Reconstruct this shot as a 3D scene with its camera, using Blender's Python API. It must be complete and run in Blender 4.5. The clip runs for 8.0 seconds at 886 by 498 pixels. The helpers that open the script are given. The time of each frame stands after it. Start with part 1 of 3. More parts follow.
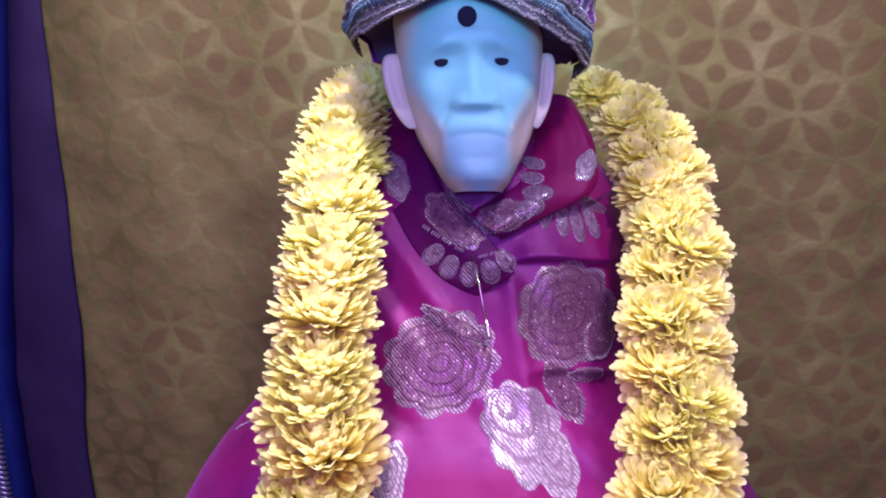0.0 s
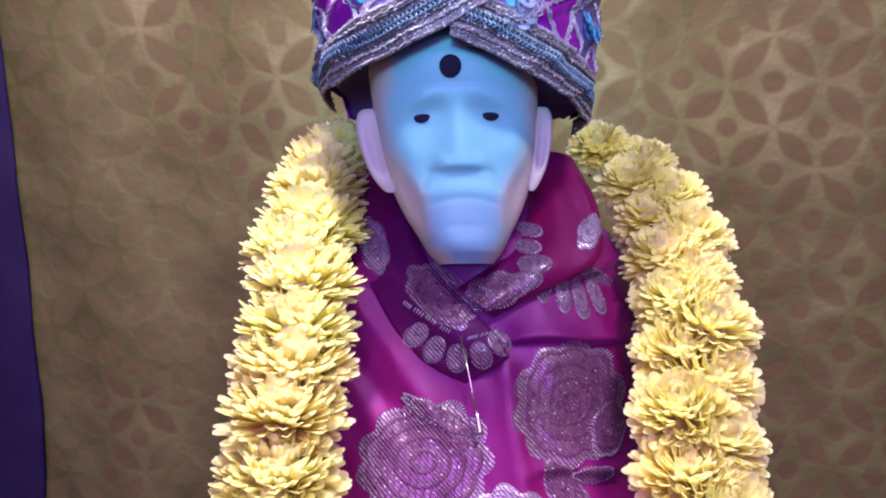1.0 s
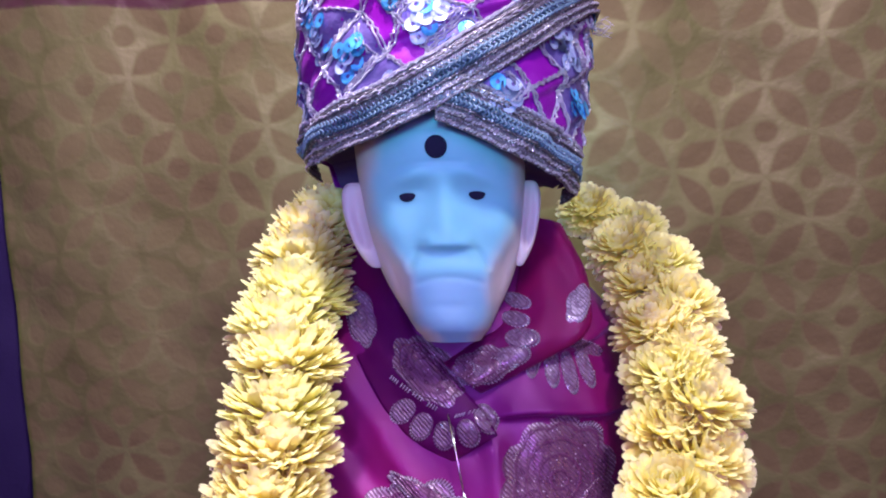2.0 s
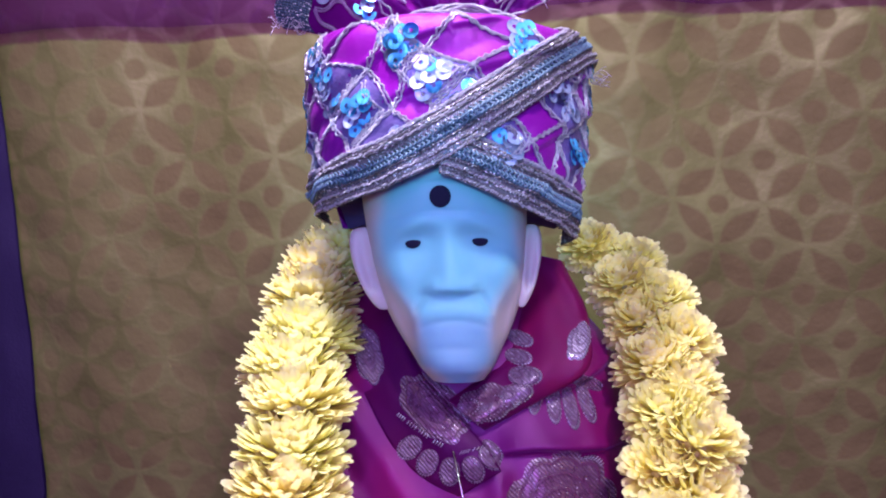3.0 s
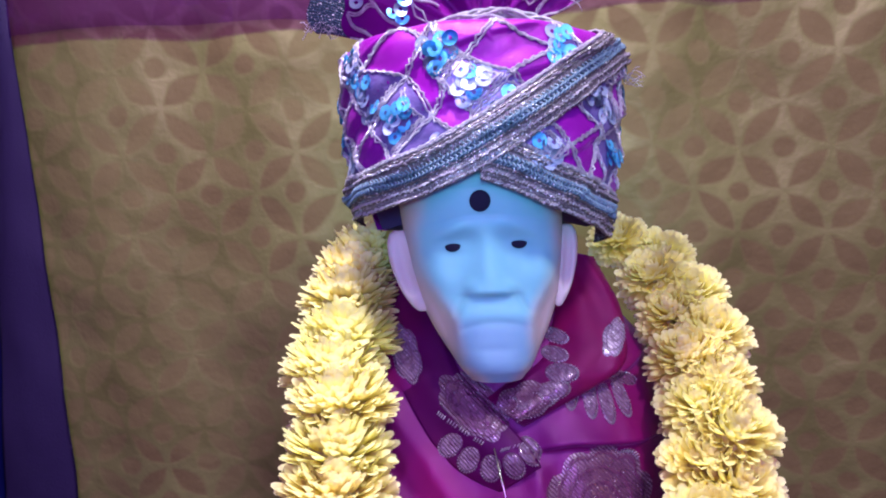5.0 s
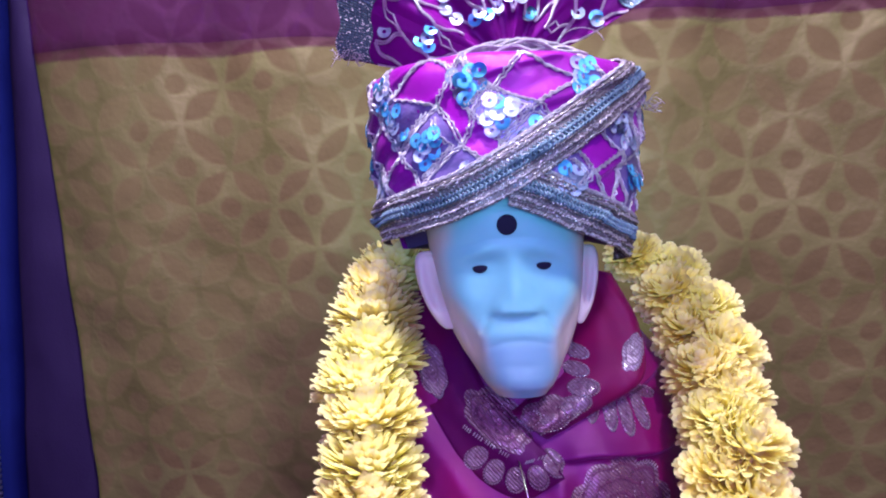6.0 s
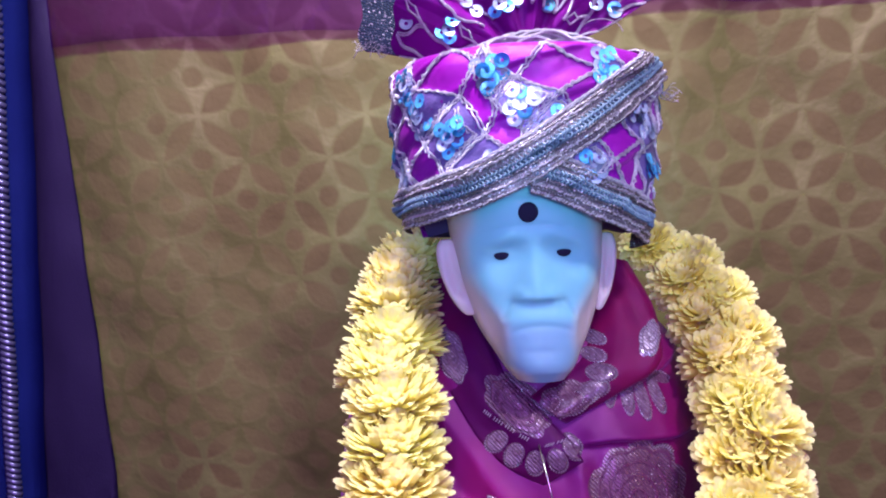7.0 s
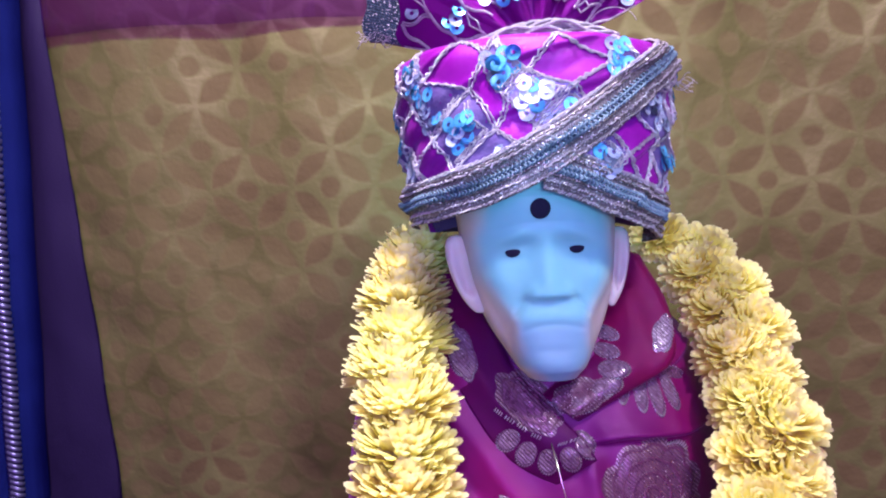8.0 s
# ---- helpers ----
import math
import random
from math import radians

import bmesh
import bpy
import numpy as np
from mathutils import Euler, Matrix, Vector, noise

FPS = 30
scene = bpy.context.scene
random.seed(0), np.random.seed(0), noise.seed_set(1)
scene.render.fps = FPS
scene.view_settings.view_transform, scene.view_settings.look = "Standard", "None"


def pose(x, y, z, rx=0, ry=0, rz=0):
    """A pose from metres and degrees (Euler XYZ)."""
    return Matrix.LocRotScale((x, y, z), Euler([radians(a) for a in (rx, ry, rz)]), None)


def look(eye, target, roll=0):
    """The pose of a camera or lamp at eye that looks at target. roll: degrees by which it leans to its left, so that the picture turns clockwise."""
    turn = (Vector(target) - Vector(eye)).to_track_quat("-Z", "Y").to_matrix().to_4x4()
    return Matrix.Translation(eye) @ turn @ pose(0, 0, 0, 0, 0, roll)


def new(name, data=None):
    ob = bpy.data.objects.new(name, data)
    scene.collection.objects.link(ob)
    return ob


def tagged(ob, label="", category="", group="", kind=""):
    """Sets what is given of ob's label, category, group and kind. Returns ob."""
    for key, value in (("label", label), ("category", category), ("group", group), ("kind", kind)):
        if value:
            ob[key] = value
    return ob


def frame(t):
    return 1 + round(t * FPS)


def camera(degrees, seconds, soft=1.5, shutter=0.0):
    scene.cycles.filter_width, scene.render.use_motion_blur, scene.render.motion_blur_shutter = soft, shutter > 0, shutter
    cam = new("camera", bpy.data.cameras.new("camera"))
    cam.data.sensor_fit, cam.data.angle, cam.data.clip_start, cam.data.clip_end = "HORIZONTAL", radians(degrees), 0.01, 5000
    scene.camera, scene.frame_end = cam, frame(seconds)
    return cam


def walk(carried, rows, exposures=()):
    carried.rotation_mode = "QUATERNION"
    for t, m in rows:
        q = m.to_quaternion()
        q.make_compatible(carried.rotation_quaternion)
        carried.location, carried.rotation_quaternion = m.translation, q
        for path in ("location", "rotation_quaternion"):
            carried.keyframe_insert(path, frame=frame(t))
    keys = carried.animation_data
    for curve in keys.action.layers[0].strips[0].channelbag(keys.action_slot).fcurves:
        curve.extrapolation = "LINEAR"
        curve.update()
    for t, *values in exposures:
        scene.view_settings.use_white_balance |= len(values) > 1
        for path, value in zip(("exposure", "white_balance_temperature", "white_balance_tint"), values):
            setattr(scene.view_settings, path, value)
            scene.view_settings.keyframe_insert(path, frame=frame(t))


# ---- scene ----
import itertools

cam = camera(58.6, 8.0, soft=2.0)
PATH = [
    (0, (0.0, 0.014, 1.21), (-0.002, 2.013, 1.163), -0.2),
    (0.5, (0.002, 0.044, 1.214), (-0.004, 2.043, 1.271), -0.4),
    (1, (0.009, 0.069, 1.222), (0.003, 2.067, 1.308), -0.6),
    (1.5, (0.013, 0.075, 1.24), (0.009, 2.072, 1.337), -0.6),
    (2.8, (0.015, 0.061, 1.269), (0.019, 2.058, 1.386), -1.0),
    (3, (0.015, 0.058, 1.273), (0.003, 2.055, 1.386), -1.0),
    (3.5, (0.005, 0.054, 1.282), (-0.002, 2.051, 1.39), -1.2),
    (4, (0.004, 0.053, 1.286), (0.004, 2.051, 1.377), -1.7),
    (4.5, (0.002, 0.057, 1.281), (-0.011, 2.056, 1.351), -2.0),
    (6, (-0.017, 0.038, 1.298), (-0.025, 2.038, 1.343), -2.4),
    (6.5, (-0.022, 0.037, 1.295), (-0.038, 2.037, 1.338), -2.4),
    (7, (-0.027, 0.03, 1.294), (-0.041, 2.03, 1.329), -2.5),
    (7.5, (-0.034, 0.028, 1.297), (-0.052, 2.028, 1.33), -2.5),
    (8, (-0.033, 0.04, 1.303), (-0.041, 2.04, 1.287), -3.1),
]
# the phone's own exposure and white balance, which drift a little
BALANCE = [(0, 0.05, 6500, 10), (1.5, 0.0, 6350, 10), (3, -0.08, 6050, 11), (4.5, -0.05, 6250, 10), (6.5, 0.0, 6250, 10), (8, 0.08, 6500, 9)]
walk(cam, [(t, look(eye, target, roll)) for t, eye, target, roll in PATH], BALANCE)

# ---------------------------------------------------------------- world and lights
world = bpy.data.worlds.new("world")
scene.world = world
world.use_nodes = True
world.node_tree.nodes["Background"].inputs[0].default_value = (0.30, 0.22, 0.75, 1)
world.node_tree.nodes["Background"].inputs[1].default_value = 0.05


def lamp(name, at, target, size, watts, colour):
    data = bpy.data.lights.new(name, "AREA")
    data.shape, data.size, data.energy, data.color = "DISK", size, watts, colour
    ob = new(name, data)
    ob.matrix_world = look(at, target)
    return ob


lamp("stage_lamp", (0.30, -0.36, 2.0), (0.03, 0.5, 1.22), 0.16, 13.8, (0.94, 0.95, 0.96))
lamp("shrine_lamp", (-0.06, 0.25, 1.74), (0.0, 0.42, 1.2), 0.05, 8.6, (0.95, 0.82, 1.0))
lamp("violet_lamp", (-0.02, -0.9, 1.42), (-0.08, 0.6, 1.14), 0.9, 21.5, (0.64, 0.25, 1.0))
spot_data = bpy.data.lights.new("blue_spot", "SPOT")
spot_data.energy, spot_data.color, spot_data.spot_size, spot_data.spot_blend, spot_data.shadow_soft_size = 88.0, (0.20, 0.70, 1.0), radians(10.5), 1.0, 0.08
new("blue_spot", spot_data).matrix_world = look((-0.04, -0.9, 1.27), (0.018, 0.43, 1.315))


# ---------------------------------------------------------------- node helpers
class Mat:
    def __init__(self, name, rough=0.5, metal=0.0):
        self.m = bpy.data.materials.new(name)
        self.m.use_nodes = True
        self.t = self.m.node_tree
        self.b = self.t.nodes["Principled BSDF"]
        self.b.inputs["Roughness"].default_value = rough
        self.b.inputs["Metallic"].default_value = metal
        self.c = self.t.nodes.new("ShaderNodeTexCoord")

    def put(self, socket, value):
        if isinstance(value, bpy.types.NodeSocket):
            self.t.links.new(value, socket)
        elif isinstance(value, (tuple, list)) and len(value) == 3 and socket.type == "RGBA":
            socket.default_value = (*value, 1)
        else:
            socket.default_value = value

    def set(self, key, value):
        self.put(self.b.inputs[key], value)

    def math(self, op, a, b=0.0, c=0.0, clamp=False):
        n = self.t.nodes.new("ShaderNodeMath")
        n.operation, n.use_clamp = op, clamp
        for s, v in zip(n.inputs, (a, b, c)):
            self.put(s, v)
        return n.outputs[0]

    def mapping(self, scale=(1, 1, 1), rot=(0, 0, 0), loc=(0, 0, 0), kind="Object"):
        n = self.t.nodes.new("ShaderNodeMapping")
        n.inputs["Scale"].default_value, n.inputs["Rotation"].default_value, n.inputs["Location"].default_value = scale, rot, loc
        self.t.links.new(self.c.outputs[kind], n.inputs[0])
        return n.outputs[0]

    def noise(self, scale, detail=3.0, vec=None, rough=0.5):
        n = self.t.nodes.new("ShaderNodeTexNoise")
        n.inputs["Scale"].default_value, n.inputs["Detail"].default_value, n.inputs["Roughness"].default_value = scale, detail, rough
        self.t.links.new(vec or self.c.outputs["Object"], n.inputs["Vector"])
        return n.outputs[0]

    def wave(self, scale, vec=None, distort=0.0, axis="X"):
        n = self.t.nodes.new("ShaderNodeTexWave")
        n.bands_direction = axis
        n.inputs["Scale"].default_value, n.inputs["Distortion"].default_value = scale, distort
        self.t.links.new(vec or self.c.outputs["Object"], n.inputs["Vector"])
        return n.outputs[1]

    def ramp(self, fac, lo, hi, a=0.0, b=1.0):
        n = self.t.nodes.new("ShaderNodeMapRange")
        n.interpolation_type = "SMOOTHSTEP"
        for s, v in zip(n.inputs, (fac, lo, hi, a, b)):
            self.put(s, v)
        return n.outputs[0]

    def mix(self, fac, a, b, blend="MIX"):
        n = self.t.nodes.new("ShaderNodeMix")
        n.data_type, n.blend_type = "RGBA", blend
        for s, v in ((n.inputs[0], fac), (n.inputs[6], a), (n.inputs[7], b)):
            self.put(s, v)
        return n.outputs[2]

    def xyz(self, vec):
        n = self.t.nodes.new("ShaderNodeSeparateXYZ")
        self.t.links.new(vec, n.inputs[0])
        return n.outputs

    def random(self):
        return self.t.nodes.new("ShaderNodeObjectInfo").outputs["Random"]

    def bump(self, height, strength=0.3, distance=0.001):
        n = self.t.nodes.new("ShaderNodeBump")
        n.inputs["Strength"].default_value, n.inputs["Distance"].default_value = strength, distance
        self.t.links.new(height, n.inputs["Height"])
        self.t.links.new(n.outputs[0], self.b.inputs["Normal"])


# ---------------------------------------------------------------- mesh helpers
def to_mesh(bm, name, mats, smooth=True):
    me = bpy.data.meshes.new(name)
    bm.to_mesh(me)
    bm.free()
    for m in mats if isinstance(mats, (list, tuple)) else [mats]:
        me.materials.append(m.m)
    if smooth:
        me.shade_smooth()
    return me


def part(name, bm, material, parent=None, label="", smooth=True):
    ob = new(name, to_mesh(bm, name, material, smooth))
    ob.parent = parent
    return tagged(ob, label)


def thing(name, label, category, group=""):
    return tagged(new(name), label, category, group)


def sheet(f, nu, nv, closed=False, bm=None, uv=False, mat=0):
    """A grid of points f(u, v), u and v from 0 to 1."""
    bm = bm or bmesh.new()
    rows = []
    for j in range(nv + 1):
        rows.append([bm.verts.new(f(i / nu, j / nv)) for i in range(nu if closed else nu + 1)])
    layer = bm.loops.layers.uv.verify() if uv else None
    for j in range(nv):
        for i in range(nu):
            k = (i + 1) % len(rows[0])
            face = bm.faces.new((rows[j][i], rows[j][k], rows[j + 1][k], rows[j + 1][i]))
            face.material_index = mat
            if uv:
                for loop, p in zip(face.loops, ((i, j), (i + 1, j), (i + 1, j + 1), (i, j + 1))):
                    loop[layer].uv = (p[0] / nu, p[1] / nv)
    return bm


def tube(points, r, n=6, bm=None, taper=None):
    bm = bm or bmesh.new()
    pts = [Vector(p) for p in points]
    rings, side = [], None
    for i, p in enumerate(pts):
        d = (pts[min(i + 1, len(pts) - 1)] - pts[max(i - 1, 0)]).normalized()
        side = (side or d.orthogonal())
        side = (side - d * side.dot(d)).normalized()
        up = d.cross(side)
        k = r * (taper(i / (len(pts) - 1)) if taper else 1)
        rings.append([bm.verts.new(p + k * (math.cos(a) * side + math.sin(a) * up)) for a in (2 * math.pi * q / n for q in range(n))])
    for a, b in zip(rings, rings[1:]):
        for q in range(n):
            bm.faces.new((a[q], a[(q + 1) % n], b[(q + 1) % n], b[q]))
    bm.faces.new(rings[0][::-1])
    bm.faces.new(rings[-1])
    return bm


def box(x0, x1, y0, y1, z0, z1, bevel=0.0):
    bm = bmesh.new()
    bmesh.ops.create_cube(bm, size=1)
    for v in bm.verts:
        v.co = Vector((x0 if v.co.x < 0 else x1, y0 if v.co.y < 0 else y1, z0 if v.co.z < 0 else z1))
    if bevel:
        bmesh.ops.bevel(bm, geom=bm.edges[:], offset=bevel, segments=2, affect="EDGES")
    return bm


def lerp(table, x):
    return float(np.interp(x, [a for a, _ in table], [b for _, b in table]))


def curve(table, x):
    """Smooth reading of a table, by averaging over a short stretch."""
    w = 0.15 * (table[-1][0] - table[0][0]) / len(table) * 2
    return sum(lerp(table, x + w * k) for k in (-1, -0.5, 0, 0.5, 1)) / 5


def step(a, b, x):
    t = min(1.0, max(0.0, (x - a) / (b - a)))
    return t * t * (3 - 2 * t)


def bell(x, s):
    return math.exp(-(x / s) ** 2)


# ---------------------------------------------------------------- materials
# slightly waxy marble of the figure, its blue face light put into the colour
marble = Mat("marble_lit_blue", 0.55)
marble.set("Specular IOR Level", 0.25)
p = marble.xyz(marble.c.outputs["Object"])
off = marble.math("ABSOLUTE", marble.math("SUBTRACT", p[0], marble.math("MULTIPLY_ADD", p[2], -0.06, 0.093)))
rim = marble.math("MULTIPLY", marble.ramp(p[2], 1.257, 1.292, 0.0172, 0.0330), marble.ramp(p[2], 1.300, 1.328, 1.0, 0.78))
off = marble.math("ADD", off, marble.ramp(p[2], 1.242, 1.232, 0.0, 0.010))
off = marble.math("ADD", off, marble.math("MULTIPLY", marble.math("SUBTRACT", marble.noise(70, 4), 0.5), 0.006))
# where the coloured-in blue light ends and the sides begin
light_edge = marble.ramp(marble.math("SUBTRACT", off, rim), -0.0060, 0.0070)
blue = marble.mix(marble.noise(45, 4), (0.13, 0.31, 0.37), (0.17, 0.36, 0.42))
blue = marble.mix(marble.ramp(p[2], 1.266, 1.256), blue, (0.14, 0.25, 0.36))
side_tone = marble.mix(marble.noise(80, 5), (0.34, 0.27, 0.28), (0.40, 0.32, 0.33))
marble.set("Base Color", marble.mix(light_edge, blue, side_tone))
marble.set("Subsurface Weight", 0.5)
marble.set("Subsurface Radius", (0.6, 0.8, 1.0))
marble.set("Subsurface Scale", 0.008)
marble.bump(marble.noise(300, 4), 0.08, 0.0005)

ink = Mat("dark_paint", 0.9)
ink.set("Specular IOR Level", 0.05)
ink.set("Base Color", ink.mix(ink.noise(500, 2), (0.008, 0.008, 0.020), (0.014, 0.010, 0.026)))

# magenta silk
def silk_material(name, a, b):
    m = Mat(name, 0.36)
    weave = m.math("MULTIPLY", m.wave(900, axis="X"), m.wave(900, axis="Z"))
    tone = m.mix(m.ramp(m.noise(11, 3), 0.35, 0.65), a, b)
    m.set("Base Color", m.mix(m.math("MULTIPLY", weave, 0.25), tone, (0.22, 0.015, 0.24)))
    m.set("Sheen Weight", 0.14)
    m.set("Sheen Roughness", 0.35)
    m.set("Sheen Tint", (0.75, 0.2, 1.0, 1))
    m.set("Roughness", m.ramp(m.noise(60, 3), 0.3, 0.7, 0.30, 0.50))
    m.set("Specular Tint", (0.85, 0.35, 1.0, 1))
    m.bump(m.math("ADD", m.math("MULTIPLY", weave, 0.3), m.noise(45, 4)), 0.25, 0.0012)
    return m


silk = silk_material("magenta_silk", (0.118, 0.0014, 0.046), (0.080, 0.0017, 0.072))
silk_red = silk_material("crimson_silk", (0.24, 0.003, 0.058), (0.12, 0.0025, 0.075))
turban_silk = silk_material("turban_silk", (0.13, 0.003, 0.15), (0.18, 0.004, 0.22))

# silver-thread brocade on the silk: hatched thread between dark wavy lines that run round the patch
def zari_material(name, thread, metal, rings):
    m = Mat(name, 0.42, metal)
    u = m.xyz(m.c.outputs["UV"])
    wob = m.math("MULTIPLY", m.math("SUBTRACT", m.noise(30, 1), 0.5), 0.30)
    ring = m.math("SINE", m.math("MULTIPLY", m.math("ADD", u[1], wob), rings))
    gap = m.ramp(ring, -0.92, -0.45)
    stitch = m.wave(190, m.mapping(rot=(0, 0.75, 0)), 1.2, "X")
    cross = m.wave(150, m.mapping(rot=(0, -0.35, 0)), 1.2, "Z")
    hatch = m.ramp(m.math("MULTIPLY_ADD", stitch, 0.7, m.math("MULTIPLY", cross, 0.3)), 0.25, 0.7)
    on = m.math("MULTIPLY", gap, m.math("MULTIPLY_ADD", hatch, 0.75, 0.25))
    tone = m.mix(m.noise(70, 3), thread, tuple(0.55 * c for c in thread))
    glint = m.math("MULTIPLY", on, m.ramp(m.noise(750, 1), 0.66, 0.72))
    tone = m.mix(m.math("MULTIPLY", glint, 0.8), tone, (0.85, 0.75, 0.92))
    rimmed = m.math("MULTIPLY", hatch, m.ramp(u[1], 0.62, 0.95))
    tone = m.mix(m.math("MULTIPLY", rimmed, 0.25), tone, (0.72, 0.62, 0.80))
    m.set("Base Color", m.mix(on, tuple(0.04 * c + 0.22 * t for c, t in zip((1.0, 0.03, 0.7), thread)), tone))
    m.set("Metallic", m.math("MULTIPLY", on, metal))
    m.set("Roughness", m.ramp(m.noise(260, 2), 0.35, 0.65, 0.25, 0.5))
    m.bump(m.math("ADD", on, m.math("MULTIPLY", hatch, 0.6)), 0.8, 0.0009)
    return m


zari = zari_material("silver_brocade", (0.20, 0.085, 0.18), 0.55, 30)
zari_mid = zari_material("silver_brocade_leaf", (0.30, 0.19, 0.33), 0.6, 13)
# the same silver thread with its highlight put into a paler colour
zari_lit = zari_material("lit_silver_brocade", (0.50, 0.38, 0.56), 0.7, 24)

silver_cord = Mat("silver_cord", 0.32, 0.6)
silver_cord.set("Base Color", silver_cord.mix(silver_cord.noise(700, 2), (0.34, 0.31, 0.39), (0.78, 0.74, 0.84)))
silver_cord.bump(silver_cord.wave(900, distort=3), 0.8, 0.0006)

def braid_material(name, a, b, metal, scale):
    m = Mat(name, 0.38, metal)
    u = m.mapping(scale=(scale, 1, 1), kind="UV")
    chev = m.wave(1.0, u, 2.5, "X")
    lines = m.wave(3.0, m.mapping(kind="UV"), 0.5, "Y")
    pat = m.math("MULTIPLY", m.ramp(chev, 0.2, 0.7), m.ramp(lines, 0.1, 0.5, 0.5, 1.0))
    spark = m.ramp(m.noise(900, 1), 0.62, 0.70)
    tone = m.mix(pat, tuple(0.4 * c for c in a), m.mix(m.noise(150, 3), a, b))
    m.set("Base Color", m.mix(spark, tone, (0.9, 0.85, 0.9)))
    m.bump(m.math("ADD", pat, m.noise(700, 2)), 0.9, 0.0009)
    return m


braid_blue = braid_material("blue_silver_braid", (0.05, 0.10, 0.17), (0.09, 0.15, 0.23), 0.5, 60)
chain_blue = Mat("blue_chain_stitch", 0.55, 0.2)
chain_blue.set("Base Color", chain_blue.mix(chain_blue.noise(220, 3), (0.035, 0.075, 0.12), (0.13, 0.19, 0.25)))
chain_blue.bump(chain_blue.noise(900, 2), 0.5, 0.0005)
braid_gold = braid_material("gold_braid", (0.26, 0.22, 0.235), (0.36, 0.31, 0.345), 0.5, 90)

def sequin_material(name, colour):
    m = Mat(name, 0.2, 0.35)
    r = m.random()
    m.set("Base Color", m.mix(r, colour, tuple(min(1, 1.25 * c + 0.03) for c in colour)))
    m.bump(m.noise(400, 2), 0.2, 0.0005)
    return m


tissue = Mat("silver_blue_tissue", 0.35, 0.35)
tissue.set("Base Color", tissue.mix(tissue.noise(160, 3), (0.08, 0.03, 0.17), (0.17, 0.14, 0.32)))
tissue.bump(tissue.noise(700, 2), 0.5, 0.0006)
sequin_cyan = sequin_material("cyan_sequin", (0.12, 0.50, 0.80))
sequin_white = sequin_material("pearl_sequin", (0.42, 0.48, 0.66))

# flower petals: pale tips, deeper yellow towards the heart
petal = Mat("ivory_yellow_petal", 0.55)
v = petal.xyz(petal.c.outputs["UV"])
isle = petal.t.nodes.new("ShaderNodeNewGeometry").outputs["Random Per Island"]
tip = petal.mix(petal.random(), (0.90, 0.87, 0.52), (0.87, 0.87, 0.45))
heart = petal.mix(petal.random(), (0.89, 0.76, 0.15), (0.84, 0.79, 0.17))
body_tone = petal.mix(petal.ramp(v[1], 0.25, 1.0), heart, tip)
petal.set("Base Color", petal.mix(petal.math("MULTIPLY", isle, 0.30), body_tone, (0.88, 0.88, 0.58)))
glow = petal.t.nodes.new("ShaderNodeBsdfTranslucent")
petal.t.links.new(petal.b.inputs["Base Color"].links[0].from_socket, glow.inputs[0])
both = petal.t.nodes.new("ShaderNodeMixShader")
both.inputs[0].default_value = 0.62
petal.t.links.new(petal.b.outputs[0], both.inputs[1])
petal.t.links.new(glow.outputs[0], both.inputs[2])
petal.t.links.new(both.outputs[0], petal.t.nodes["Material Output"].inputs[0])
petal.bump(petal.wave(9, petal.mapping(kind="UV"), 0.6, "X"), 0.25, 0.0006)

calyx_mat = Mat("withered_calyx", 0.8)
calyx_mat.set("Base Color", calyx_mat.mix(calyx_mat.noise(300, 3), (0.09, 0.06, 0.03), (0.16, 0.11, 0.05)))

# gold brocade of the backdrop: matt leaves along a square lattice turned on its corner, a dot in each cell, on a
# shiny gold ground; the cloth hangs a little unevenly, which bends the lattice
brocade = Mat("gold_brocade", 0.6)
q = brocade.xyz(brocade.c.outputs["Object"])
qz = brocade.math("SUBTRACT", q[2], 1.25)


def lattice(c, x, z, xx, xz, warp):
    n = brocade.math("MULTIPLY_ADD", q[0], x, c)
    n = brocade.math("ADD", n, brocade.math("MULTIPLY", qz, z))
    n = brocade.math("ADD", n, brocade.math("MULTIPLY", brocade.math("MULTIPLY", q[0], q[0]), xx))
    n = brocade.math("ADD", n, brocade.math("MULTIPLY", brocade.math("MULTIPLY", q[0], qz), xz))
    return brocade.math("ADD", n, brocade.math("MULTIPLY", brocade.math("SUBTRACT", warp, 0.5), 0.30))


la = lattice(-4.248, 14.89, 14.964, 1.362, -1.326, brocade.noise(16, 2))
lb = lattice(1.268, -13.817, 14.759, 0.427, 0.338, brocade.noise(16, 2, brocade.mapping(loc=(3, 1, 7))))


def leaf(along, across):
    a = brocade.math("SUBTRACT", brocade.math("FRACT", along), 0.5)
    c = brocade.math("ABSOLUTE", brocade.math("SUBTRACT", brocade.math("FRACT", brocade.math("ADD", across, 0.5)), 0.5))
    wide = brocade.math("SUBTRACT", 0.180, brocade.math("MULTIPLY", brocade.math("MULTIPLY", a, a), 1.02))
    return brocade.ramp(brocade.math("SUBTRACT", wide, c), -0.055, 0.055)


fa = brocade.math("SUBTRACT", brocade.math("FRACT", la), 0.5)
fb = brocade.math("SUBTRACT", brocade.math("FRACT", lb), 0.5)
dot = brocade.math("SQRT", brocade.math("ADD", brocade.math("MULTIPLY", fa, fa), brocade.math("MULTIPLY", fb, fb)))
dot = brocade.ramp(dot, 0.235, 0.135)
fig = brocade.math("MAXIMUM", dot, brocade.math("MAXIMUM", leaf(la, lb), leaf(lb, la)))
# haze and soft focus, put into a pattern that fades to the left
haze_fade = brocade.ramp(brocade.math("MULTIPLY_ADD", q[0], 0.35, brocade.noise(6.5, 3)), 0.34, 0.56, 0.60, 1.0)
